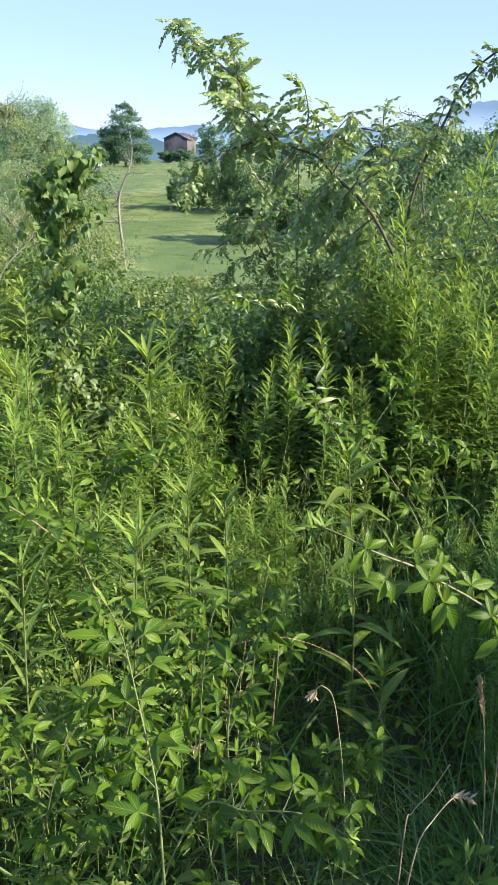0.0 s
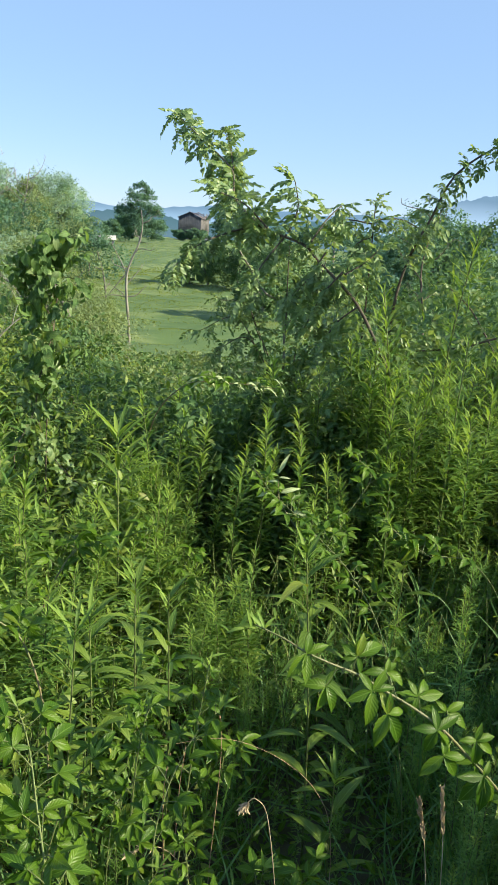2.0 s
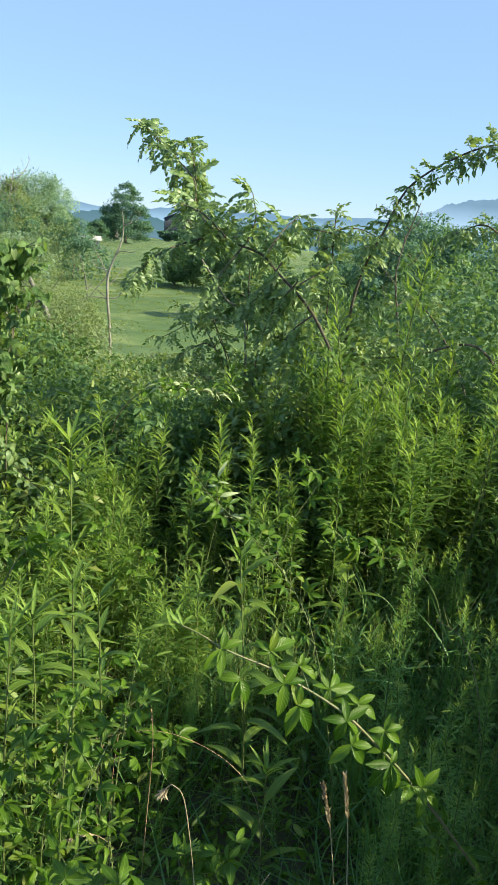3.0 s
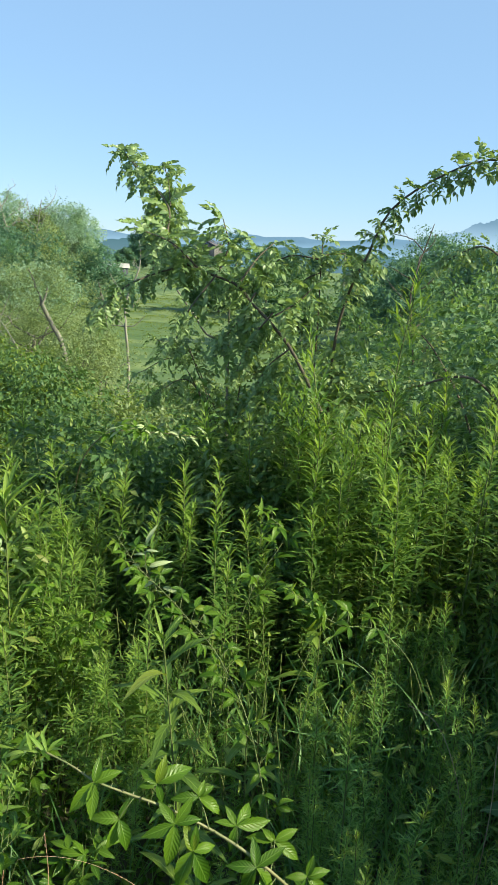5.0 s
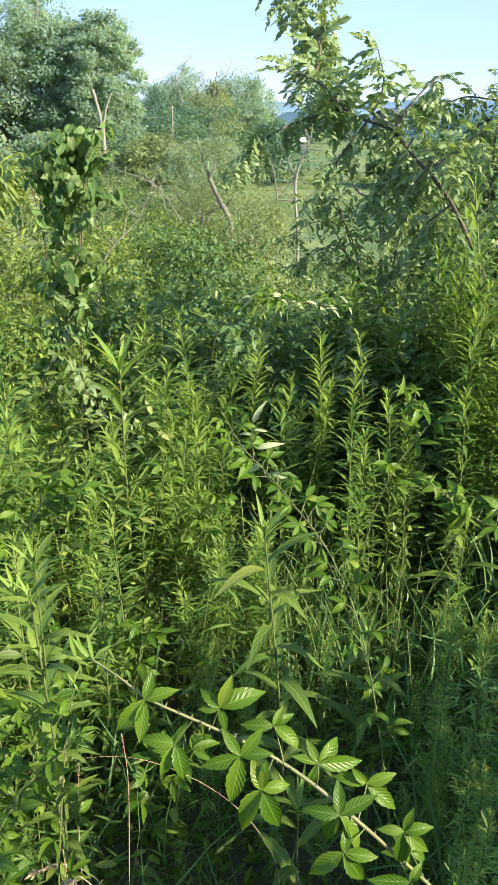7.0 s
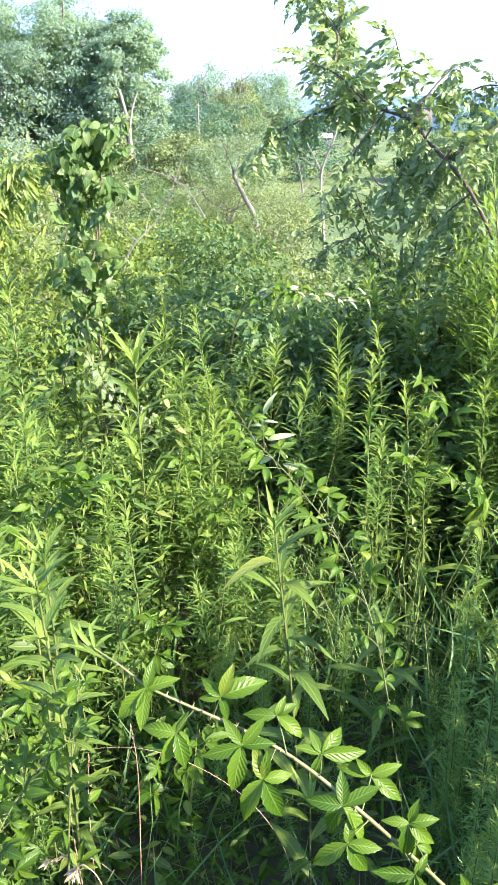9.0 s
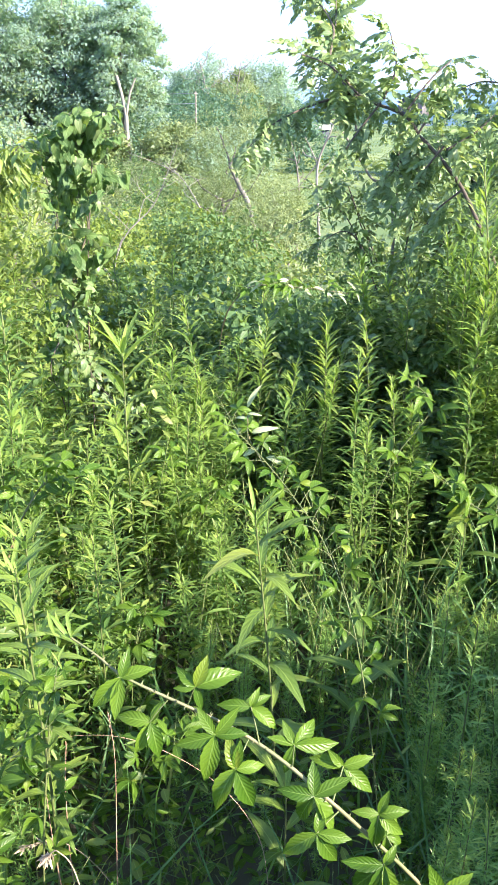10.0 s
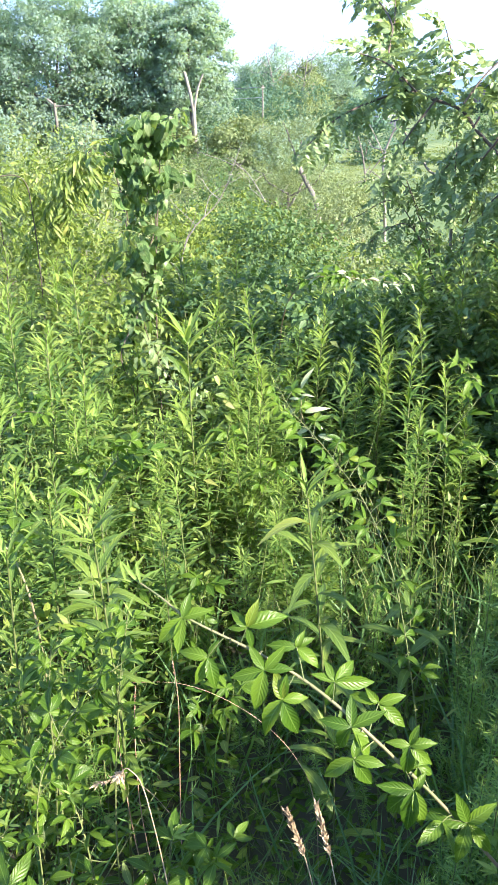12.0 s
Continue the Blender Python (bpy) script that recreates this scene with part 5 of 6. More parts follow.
spots = [(-0.23, 2.92, 0.87), (-0.18, 3.13, 0.86), (0.23, 3.5, 1.05), (1.14, 3.0, 1.03), (1.13, 3.42, 1.06), (-0.93, 2.61, 1.14), (-0.79, 2.46, 0.96), (-0.68, 2.41, 0.93), (-0.53, 2.27, 0.87), (-0.64, 2.2, 0.9), (-0.42, 3.1, 0.78), (-0.34, 3.24, 0.77), (-0.28, 1.9, 0.68), (-0.38, 1.77, 0.75), (-0.53, 1.9, 0.78), (-0.42, 1.99, 0.71), (-0.49, 2.53, 0.77), (-0.52, 2.39, 0.71), (-1.1, 2.72, 0.93), (-0.25, 3.06, 0.74), (-0.37, 2.59, 0.76), (-0.34, 2.27, 0.68), (-0.41, 2.11, 0.72), (-0.55, 2.44, 0.72), (0.295, 2.98, 0.84), (0.35, 2.7, 0.72), (1.0, 3.1, 1.05), (1.3, 3.3, 1.1)]
for k, s in enumerate(spots):
    stand(forms[k % len(forms)], [s], gr)
fill = []
while len(fill) < 230:
    x, y = -2.6 + 4.6 * gr.random(), 1.35 + 2.6 * gr.random()
    if x < -0.62 * y - 0.55 or x > 0.36 * y + 0.75 or (-0.1 < x < 0.45 and y < 3.15) or (x > -0.12 and y < 2.35) or (x > 0.3 and y < 2.7) or gr.random() < 0.25 * (y < 2.2):
        continue
    top = np.interp(y, [1.3, 2.0, 3.0, 4.0], [0.52, 0.62, 0.70, 0.80]) + (0.22 if x > 0.55 else 0.08 if x < -0.5 else 0)
    fill.append((x, y, top * (0.8 + 0.28 * gr.random())))
for k in range(10):
    fill.append((-0.14 + 0.4 * gr.random(), 2.15 + 0.6 * gr.random(), 0.46 + 0.22 * gr.random()))
for k, s in enumerate(fill):
    stand(forms[k % len(forms)], [s], gr)

# narrow-leaved weeds in the shaded hollow and beyond
S_NARROW = kite(0.13)
narrow = [goldenrod((x, y, 0.0), t, 530 + k, "slender narrow-leaved weed in the shade", n_leaf=170, leaf=0.052, shape=S_NARROW, mat=M_NARROW, branchy=7, name="narrow_leaved_weed", group="narrow-leaved weeds", low=0.1) for k, (x, y, t) in enumerate(((0.643, 1.83, 0.735), (0.80, 1.70, 0.66), (0.59, 2.09, 0.5), (0.80, 2.37, 0.78)))]
spots = [(0.95, 2.23, 0.86), (0.97, 2.02, 0.8), (0.70, 1.9, 0.55), (0.86, 1.8, 0.52), (1.04, 2.62, 0.95), (0.91, 2.65, 0.94), (0.56, 1.95, 0.42), (0.74, 1.62, 0.5)]
while len(spots) < 150:
    x, y = -0.3 + 2.0 * gr.random(), 1.4 + 1.5 * gr.random()
    if x > 0.36 * y + 0.6 or (x < 0.25 and y > 2.6) or (0.12 < x < 0.62 and y < 1.75):
        continue
    spots.append((x, y, min(0.80, (0.32 + 0.28 * gr.random()) * (1.65 if x > 0.55 else 1.0))))
for k in range(30):
    spots.append((-0.12 + 0.5 * gr.random(), 2.0 + 0.7 * gr.random(), 0.40 + 0.2 * gr.random()))
for k in range(46):
    spots.append((0.56 + 0.42 * gr.random(), 1.12 + 0.8 * gr.random(), 0.46 + 0.26 * gr.random()))
for k, s in enumerate(spots):
    stand(narrow[k % 4], [s], gr)

# ---- lance-leaved weeds ----
lance_weed((0.242, 1.778, 0.925), (0.30, 1.80), 30, 0.110, 601, "tall weed with long toothed drooping leaves above the bramble arch")
lance_weed((-0.30, 2.46, 0.99), (-0.28, 2.42), 34, 0.160, 602, "tall weed with a spreading tuft of long pointed leaves", 1.35, True)
lance_weed((-0.205, 1.44, 0.88), (-0.21, 1.42), 42, 0.100, 603, "sunlit weed with long pointed leaves", 1.3, True)
lance_weed((-0.035, 1.45, 0.95), (-0.04, 1.47), 34, 0.075, 611, "sunlit weed with short pointed leaves", 1.2)
lance_weed((-0.12, 1.62, 0.90), (-0.12, 1.62), 36, 0.085, 612, "sunlit weed with short pointed leaves", 1.2)
lance_weed((-0.39, 1.30, 0.90), (-0.38, 1.32), 34, 0.10, 604, "sunlit weed with long pointed leaves", 1.2, True)
lance_weed((-0.66, 2.30, 0.98), (-0.66, 2.3), 20, 0.12, 605, "tall weed with pointed leaves in the sun", 1.1, True)
lance_weed((0.42, 2.05, 0.55), (0.42, 2.08), 16, 0.13, 606, "broad-leaved weed in the shade of the hollow")
lance_weed((0.34, 1.66, 0.42), (0.35, 1.68), 13, 0.13, 607, "broad-leaved weed in the shade of the hollow")
lance_weed((0.62, 2.5, 0.66), (0.62, 2.5), 16, 0.12, 608, "broad-leaved weed in the shade of the hollow")
lance_weed((-0.24, 1.75, 0.74), (-0.24, 1.75), 20, 0.12, 609, "sunlit weed with long pointed leaves", 1.2)

# ---- brambles ----
arch = bramble([(1.0, 1.40, 0), (0.95, 1.38, 0.15), (0.75, 1.35, 0.45), (0.60, 1.32, 0.65), (0.51, 1.302, 0.752), (0.459, 1.292, 0.806), (0.408, 1.298, 0.839), (0.355, 1.30, 0.868), (0.301, 1.28, 0.908), (0.262, 1.275, 0.925), (0.212, 1.268, 0.949), (0.176, 1.275, 0.967), (0.125, 1.285, 0.985)], 6, 0.055, 701, "low arching bramble cane with fresh five-fold leaves in sun", first=0.06, last=0.33, radius=0.0028)
ar = np.random.default_rng(71)
placed_leaf(arch, (0.212, 1.264, 0.949), (0.215, 1.268, 0.947), ((-135, 0.049), (-97, 0.046), (74, 0.034), (23, 0.04)), ar)
placed_leaf(arch, (0.249, 1.262, 0.893), (0.268, 1.276, 0.921), ((164, 0.042), (-72, 0.044), (62, 0.028), (-114, 0.041)), ar)
placed_leaf(arch, (0.299, 1.285, 0.939), (0.29, 1.279, 0.911), ((70, 0.039), (24, 0.056), (-176, 0.026), (136, 0.032), (-76, 0.029)), ar)
placed_leaf(arch, (0.328, 1.27, 0.885), (0.332, 1.291, 0.886), ((-164, 0.047), (-103, 0.057), (123, 0.038), (50, 0.041), (12, 0.038)), ar)
placed_leaf(arch, (0.356, 1.262, 0.848), (0.362, 1.3, 0.863), ((-128, 0.055), (-65, 0.055), (9, 0.036), (81, 0.035), (103, 0.041)), ar)
placed_leaf(arch, (0.357, 1.325, 0.89), (0.376, 1.299, 0.856), ((172, 0.04), (-29, 0.042), (67, 0.025), (32, 0.029)), ar)
placed_leaf(arch, (0.416, 1.315, 0.853), (0.418, 1.297, 0.833), ((159, 0.033), (116, 0.031), (43, 0.043), (-3, 0.055), (-112, 0.036)), ar)
placed_leaf(arch, (0.475, 1.338, 0.813), (0.47, 1.294, 0.795), ((163, 0.042), (130, 0.027), (21, 0.039), (-37, 0.049)), ar)
placed_leaf(arch, (0.448, 1.285, 0.808), (0.452, 1.293, 0.81), ((167, 0.043), (90, 0.04), (27, 0.049), (-54, 0.056), (-125, 0.045)), ar)
placed_leaf(arch, (0.458, 1.262, 0.775), (0.48, 1.296, 0.785), ((-148, 0.052), (-56, 0.046), (81, 0.031), (-5, 0.041)), ar)
placed_leaf(arch, (0.526, 1.31, 0.776), (0.522, 1.304, 0.738), ((168, 0.032), (70, 0.031), (-100, 0.045), (18, 0.036), (-37, 0.038)), ar)
placed_leaf(arch, (0.539, 1.285, 0.723), (0.52, 1.305, 0.74), ((172, 0.05), (61, 0.028), (-140, 0.06), (-105, 0.058), (-74, 0.052)), ar)
placed_leaf(arch, (0.613, 1.32, 0.651), (0.575, 1.312, 0.655), ((162, 0.055), (111, 0.049), (45, 0.049), (-49, 0.053), (-108, 0.055)), ar)
for k, (w, l) in enumerate((((-0.9, 0.1, 1.0), 0.042), ((-1.2, 0.0, 0.5), 0.040), ((-0.3, 0.0, 1.2), 0.036), ((-1.0, -0.3, 0.1), 0.036), ((0.5, 0.2, 1.1), 0.040))):
    part("leaflet", YOUNG[k % 2], M_YOUNG, arch, "young pale leaflet", m=frame_along(np.array((0.14 - 0.01 * k, 1.28, 0.98)) - np.array(arch.matrix_basis.translation), w, (0, -0.6, 1), l))
slim = bramble([(0.54, 1.68, 0), (0.50, 1.71, 0.40), (0.435, 1.76, 0.71), (0.36, 1.84, 0.838), (0.283, 1.90, 0.902), (0.212, 1.94, 0.955), (0.159, 1.96, 0.995), (0.101, 2.0, 1.055)], 36, 0.046, 702, "slim bramble shoot with pale leaf undersides at its tip", first=0.2, radius=0.0014, tuft=False)
base = np.array(slim.matrix_basis.translation)
part("twig", tube(smooth_path([(0.25, 1.945, 0.88), (0.20, 1.972, 0.94), (0.178, 1.972, 0.98), (0.175, 1.97, 1.025)], 12) - base, [0.0015, 0.001], 5), M_CANE, slim)
CURL = [mesh("leaflet", *leaf_shape(6, 0.24 + 0.04 * k, 0.5, 0.45 + 0.25 * k, "lance")) for k in range(2)]
for k, (p, w, u, L) in enumerate((((0.175, 1.97, 1.022), (0.35, -0.1, 1.0), (-1.0, -0.5, 0.3), 0.055), ((0.174, 1.97, 1.0), (-0.9, -0.3, 0.25), (0, -0.5, 1), 0.028), ((0.178, 1.972, 0.975), (-1.0, -0.2, -0.15), (0.2, -0.5, 1), 0.066), ((0.182, 1.972, 0.97), (1.0, -0.2, 0.55), (-0.2, -0.6, 1), 0.055), ((0.19, 1.972, 0.955), (0.9, 0.1, -0.35), (0.2, -0.6, 1), 0.045), ((0.20, 1.972, 0.94), (-0.8, -0.3, -0.3), (0, -0.5, 1), 0.05), ((0.176, 1.97, 1.01), (0.8, -0.3, 0.2), (0, -0.5, 1), 0.030), ((0.215, 1.965, 0.925), (0.7, -0.5, 0.2), (0, -0.4, 1), 0.05))):
    part("leaflet", CURL[k % 2], M_UNDER, slim, "pale curled leaflet", m=frame_along(np.array(p) + np.array([0.0, 0, 0.02]) - base, w, (0.45 * u[0] + 0.4, -0.75, 0.6), L))
for me in CURL:
    me.materials.clear()
    me.materials.append(M_UNDER)
bramble([(-0.07, 0.78, 0), (-0.085, 0.79, 0.5), (-0.094, 0.80, 0.74), (-0.107, 0.85, 0.82), (-0.134, 0.90, 0.91), (-0.159, 0.95, 0.972), (-0.19, 1.0, 1.0)], 17, 0.050, 703, "upright bramble cane with ridged leaves in the sun", first=0.40, radius=0.0018)
bramble([(-0.16, 0.86, 0), (-0.14, 0.90, 0.45), (-0.06, 0.945, 0.68), (0.015, 0.95, 0.68), (0.10, 0.95, 0.675), (0.17, 0.94, 0.64)], 14, 0.054, 704, "low bramble runner with glossy leaves in front", first=0.5, radius=0.0017)
bramble([(-0.30, 1.62, 0), (-0.31, 1.64, 0.5), (-0.36, 1.66, 0.70), (-0.42, 1.65, 0.77), (-0.49, 1.60, 0.86), (-0.56, 1.55, 0.92)], 12, 0.069, 705, "bramble cane bending over the goldenrod", first=0.4)
bramble([(0.95, 2.35, 0), (0.9, 2.32, 0.5), (0.78, 2.30, 0.70), (0.66, 2.34, 0.70), (0.60, 2.38, 0.72), (0.52, 2.32, 0.80)], 12, 0.066, 706, "bramble cane with bright tip leaves", first=0.4, radius=0.0014)
bramble([(0.01, 1.12, 0), (0.0, 1.15, 0.4), (-0.02, 1.2, 0.62), (0.02, 1.28, 0.74), (0.08, 1.33, 0.80)], 13, 0.046, 707, "short leafy bramble shoot", first=0.3, radius=0.0014)
bramble([(-0.02, 1.05, 0), (-0.03, 1.05, 0.35), (-0.05, 1.08, 0.55), (0.0, 1.1, 0.66)], 11, 0.045, 708, "short leafy bramble shoot", first=0.3, radius=0.0014)
bramble([(0.0, 1.36, 0), (0.01, 1.36, 0.4), (0.03, 1.38, 0.68), (0.05, 1.40, 0.84)], 13, 0.040, 719, "leafy bramble shoot beside the arch", first=0.4, radius=0.0018)
bramble([(-0.08, 1.34, 0), (-0.08, 1.33, 0.4), (-0.07, 1.32, 0.66), (-0.05, 1.32, 0.80)], 13, 0.042, 720, "leafy bramble shoot beside the arch", first=0.4, radius=0.0018)
bramble([(0.06, 1.24, 0), (0.05, 1.23, 0.3), (0.04, 1.22, 0.52), (0.03, 1.21, 0.62)], 11, 0.040, 721, "leafy bramble shoot beside the arch", first=0.4, radius=0.0018)
bramble([(0.13, 1.28, 0), (0.14, 1.27, 0.25), (0.16, 1.26, 0.42), (0.17, 1.27, 0.52)], 9, 0.053, 709, "small bramble shoot in the hollow", first=0.35, radius=0.0014)
bramble([(-0.36, 1.05, 0), (-0.34, 1.08, 0.4), (-0.30, 1.12, 0.62), (-0.24, 1.15, 0.72)], 12, 0.050, 710, "leafy bramble shoot among the weeds", first=0.3, radius=0.0014)
bramble([(0.36, 0.98, 0), (0.355, 0.97, 0.3), (0.35, 0.96, 0.5), (0.345, 0.95, 0.60)], 9, 0.042, 711, "small bramble shoot at the path's edge", first=0.35, radius=0.0014)
bramble([(-0.14, 1.36, 0), (-0.13, 1.37, 0.3), (-0.12, 1.40, 0.50), (-0.08, 1.42, 0.58)], 11, 0.059, 712, "leafy bramble shoot among the weeds", first=0.25, radius=0.0014)
bramble([(-0.28, 1.28, 0), (-0.25, 1.30, 0.35), (-0.2, 1.34, 0.58), (-0.15, 1.36, 0.66)], 12, 0.063, 713, "leafy bramble shoot among the weeds", first=0.25, radius=0.0016)
bramble([(0.78, 1.5, 0), (0.76, 1.46, 0.25), (0.72, 1.42, 0.42), (0.66, 1.4, 0.48)], 11, 0.059, 714, "leafy bramble shoot by the cane's foot", first=0.3, radius=0.0016)
bramble([(0.30, 2.55, 0), (0.36, 2.55, 0.5), (0.42, 2.55, 0.72), (0.5, 2.6, 0.86), (0.42, 2.62, 0.93)], 11, 0.063, 715, "bramble shoot beside the goldenrod", first=0.4, radius=0.0016)
bramble([(-0.45, 2.0, 0), (-0.44, 2.02, 0.5), (-0.36, 2.08, 0.74), (-0.26, 2.1, 0.78)], 12, 0.066, 716, "bramble cane among sunlit weeds", first=0.35)
pale = bramble([(-0.34, 3.5, 0), (-0.33, 3.42, 0.7), (-0.18, 3.20, 0.99), (0.0, 3.15, 1.03), (0.2, 3.15, 1.02)], 14, 0.06, 718, "bramble cane laid over the hedge with pale leaves", first=0.5)
pr = np.random.default_rng(91)
for k in range(26):
    p = np.array((-0.11 + 0.0125 * k, 3.14 + 0.03 * pr.normal(), 1.035 + 0.012 * pr.normal())) - np.array(pale.matrix_basis.translation)
    part("leaflet", CURL[k % 2], M_UNDER, pale, "pale leaflet turned to the sun", m=frame_along(p, (pr.normal(), 0.5 * pr.normal() - 0.2, -0.3 + 0.3 * pr.normal()), (0.4, -0.5, 0.8), 0.035 + 0.015 * pr.random()))
bramble([(-0.9, 2.2, 0), (-0.86, 2.2, 0.5), (-0.74, 2.2, 0.78), (-0.6, 2.2, 0.82)], 12, 0.066, 717, "bramble cane among sunlit weeds", first=0.35)


# ---- undergrowth ----
def canopy(x, y):
    """Height to which the low tangle reaches."""
    c = np.interp(y, [0.4, 0.9, 1.3, 1.7, 2.5, 4.0], [0.16, 0.26, 0.40, 0.50, 0.55, 0.62]) * np.where(x > 0.5, 0.85, np.where(x < -0.2, 1.22, 1.0))
    hollow = np.exp(-((x - 0.46) / 0.40) ** 2 - ((y - 1.45) / 0.55) ** 2)
    gap = np.exp(-((x - 0.08) / 0.24) ** 2 - ((y - 1.80) / 0.45) ** 2)
    return np.clip(c * (1 - 0.90 * hollow) * (1 - 0.35 * gap), 0.04, 1)


def scatter(n, y0, y1, r, left=0.62, right=0.42):
    y = y0 + (y1 - y0) * r.random(n) ** 0.8
    lo, hi = -left * y - 0.5, right * y + 0.75
    return lo + (hi - lo) * r.random(n), y


def stuff(name, data, mat, label, category):
    ob = new(name, mesh(name, *data))
    ob.data.materials.append(mat)
    return tagged(ob, label, category, kind="stuff")


ur = np.random.default_rng(33)
for name, n, L, shape, mat, y0, y1, label in (("undergrowth", 20000, 0.050, kite(0.34), M_WEED, 0.45, 5.2, "tangled low broad-leaved weeds"), ("undergrowth", 26000, 0.058, S_SLIM, M_GOLDEN, 0.5, 4.5, "tangled low narrow-leaved weeds"), ("undergrowth", 8000, 0.054, kite(0.40, 0.4, 0.3), M_WEED, 1.5, 4.6, "curling broad leaves of the sunlit weeds")):
    x, y = scatter(n, y0, y1, ur)
    keep = ur.random(n) < np.clip(canopy(x, y) / 0.4, 0.12, 1) * np.where((x > -0.12) & (y > 1.35) & (y < 2.95), 0.3, 1.0)
    keep &= (y0 < 1) | (x < -0.25)
    x, y = x[keep], y[keep]
    m = len(x)
    z = H(x, y) + (1.25 if y0 > 1 else 1.0) * canopy(x, y) * (0.05 + 0.95 * ur.random(m) ** 0.7)
    way = unit(np.stack([ur.normal(size=m), ur.normal(size=m), 0.15 + 0.45 * ur.normal(size=m)], 1))
    up = unit(np.array([0.15, -0.15, 1.0]) + 0.45 * ur.normal(size=(m, 3)))
    size = L * (0.4 + 0.85 * ur.random(m) ** 1.5)
    near = (y < 2.2) | (y0 > 1)
    full = S_OVAL3 if mat is M_WEED else S_GOLD
    stuff(name, joined([spread(q, np.stack([x, y, z], 1)[sel], way[sel], up[sel], size[sel]) for q, sel in ((full, near), (shape, ~near))]), mat, label, "weeds")
x, y = scatter(22000, 0.7, 3.6, ur)
m = len(x)
hollow = np.exp(-((x - 0.5) / 0.45) ** 2 - ((y - 1.5) / 0.6) ** 2)
keep = ur.random(m) < np.where((x > -0.12) & (x < 0.55) & (y > 1.15) & (y < 2.4), 0.12, np.where(x > 0, 0.6, 0.3))
x, y, hollow = x[keep], y[keep], hollow[keep]
m = len(x)
way = unit(np.stack([0.55 * ur.normal(size=m), 0.55 * ur.normal(size=m), 0.8 + 0.2 * ur.random(m)], 1))
stuff("grass", spread(S_BLADE, np.stack([x, y, H(x, y)], 1), way, unit(ur.normal(size=(m, 3)) + [0, 0, 0.3]), 0.20 + 0.30 * ur.random(m)), M_GRASS, "long thin grass between the weeds", "grass")
n = 5200
x, y = -0.5 + 1.5 * ur.random(n), 0.55 + 1.9 * ur.random(n)
way = unit(np.stack([ur.normal(size=n), ur.normal(size=n), 0.25 + 0.35 * ur.normal(size=n)], 1))
stuff("ground_cover", spread(S_OVAL3, np.stack([x, y, H(x, y) + 0.16 * ur.random(n) ** 1.5], 1), way, unit(np.array([0.1, -0.2, 1.0]) + 0.4 * ur.normal(size=(n, 3))), 0.020 + 0.028 * ur.random(n)), M_BRAMBLE, "low dark-green leaves covering the ground in the hollow", "ground cover")
n = 260
x, y = 0.55 + 0.8 * ur.random(n), 2.15 + 0.7 * ur.random(n)
way = unit(np.stack([0.6 * ur.normal(size=n), 0.6 * ur.normal(size=n), 0.9 + 0.3 * ur.random(n)], 1))
stuff("coarse_grass", spread(leaf_shape(5, 0.026, 0.35, 0.7, "strap"), np.stack([x, y, H(x, y) + 0.40 * ur.random(n)], 1), way, unit(ur.normal(size=(n, 3)) + [0, 0, 0.4]), 0.14 + 0.15 * ur.random(n)), M_GRASS, "arching grass blades beside the hollow", "grass")
n = 2600
x, y = 0.36 + 0.5 * ur.random(n), 0.75 + 0.65 * ur.random(n)
way = unit(np.stack([0.8 * ur.normal(size=n), 0.8 * ur.normal(size=n), 0.6 + 0.4 * ur.random(n)], 1))
stuff("soft_grass", spread(leaf_shape(4, 0.014, 0.3, 0.8, "strap"), np.stack([x, y, H(x, y) + 0.12 * ur.random(n)], 1), way, unit(ur.normal(size=(n, 3)) + [0, 0, 0.4]), 0.18 + 0.2 * ur.random(n)), M_GRASS, "soft drooping grass in the shade at the path's edge", "grass")
# thin upright weed stems
x, y = scatter(900, 0.8, 3.6, ur)
pieces = []
for a, b in zip(x, y):
    h = float(canopy(a, b)) * (0.7 + 0.5 * ur.random())
    d = ur.normal(size=2) * 0.05
    pieces.append(tube(smooth_path([(a, b, float(H(a, b))), (a + d[0], b + d[1], h * 0.6), (a + d[0] * 2, b + d[1] * 2, h)], 5), [0.0022, 0.001], 4))
stuff("weed_stems", joined(pieces), M_STEM, "thin green and brown weed stems", "weeds")

# feathery ragweed
def fern_form(seed):
    r = np.random.default_rng(seed)
    p, w, L = [], [], []
    for k in range(9):
        for s in (-1, 1):
            base = np.array([0, 0.12 + 0.09 * k, -0.02 * k * k / 9])
            d = unit(np.array([s, 0.6, 0.0]))
            reach = 0.34 * math.sin(0.5 + 2.4 * k / 9)
            for q in range(4):
                for t in (-1, 1):
                    p.append(base + d * reach * (q + 0.4) / 4)
                    w.append(unit(d + t * 0.9 * np.array([0.25, 0.8, 0]) * s))
                    L.append(reach * 0.34)
    blades = spread(leaf_shape(1, 0.36, 0.2, 0.1, "oval"), p, w, unit(np.array([0, 0, 1.0]) + r.normal(size=(len(p), 3)) * 0.12), L)
    return joined([tube([(0, 0, 0), (0, 0.5, 0.01), (0, 0.95, -0.12)], [0.012, 0.004], 4), blades])


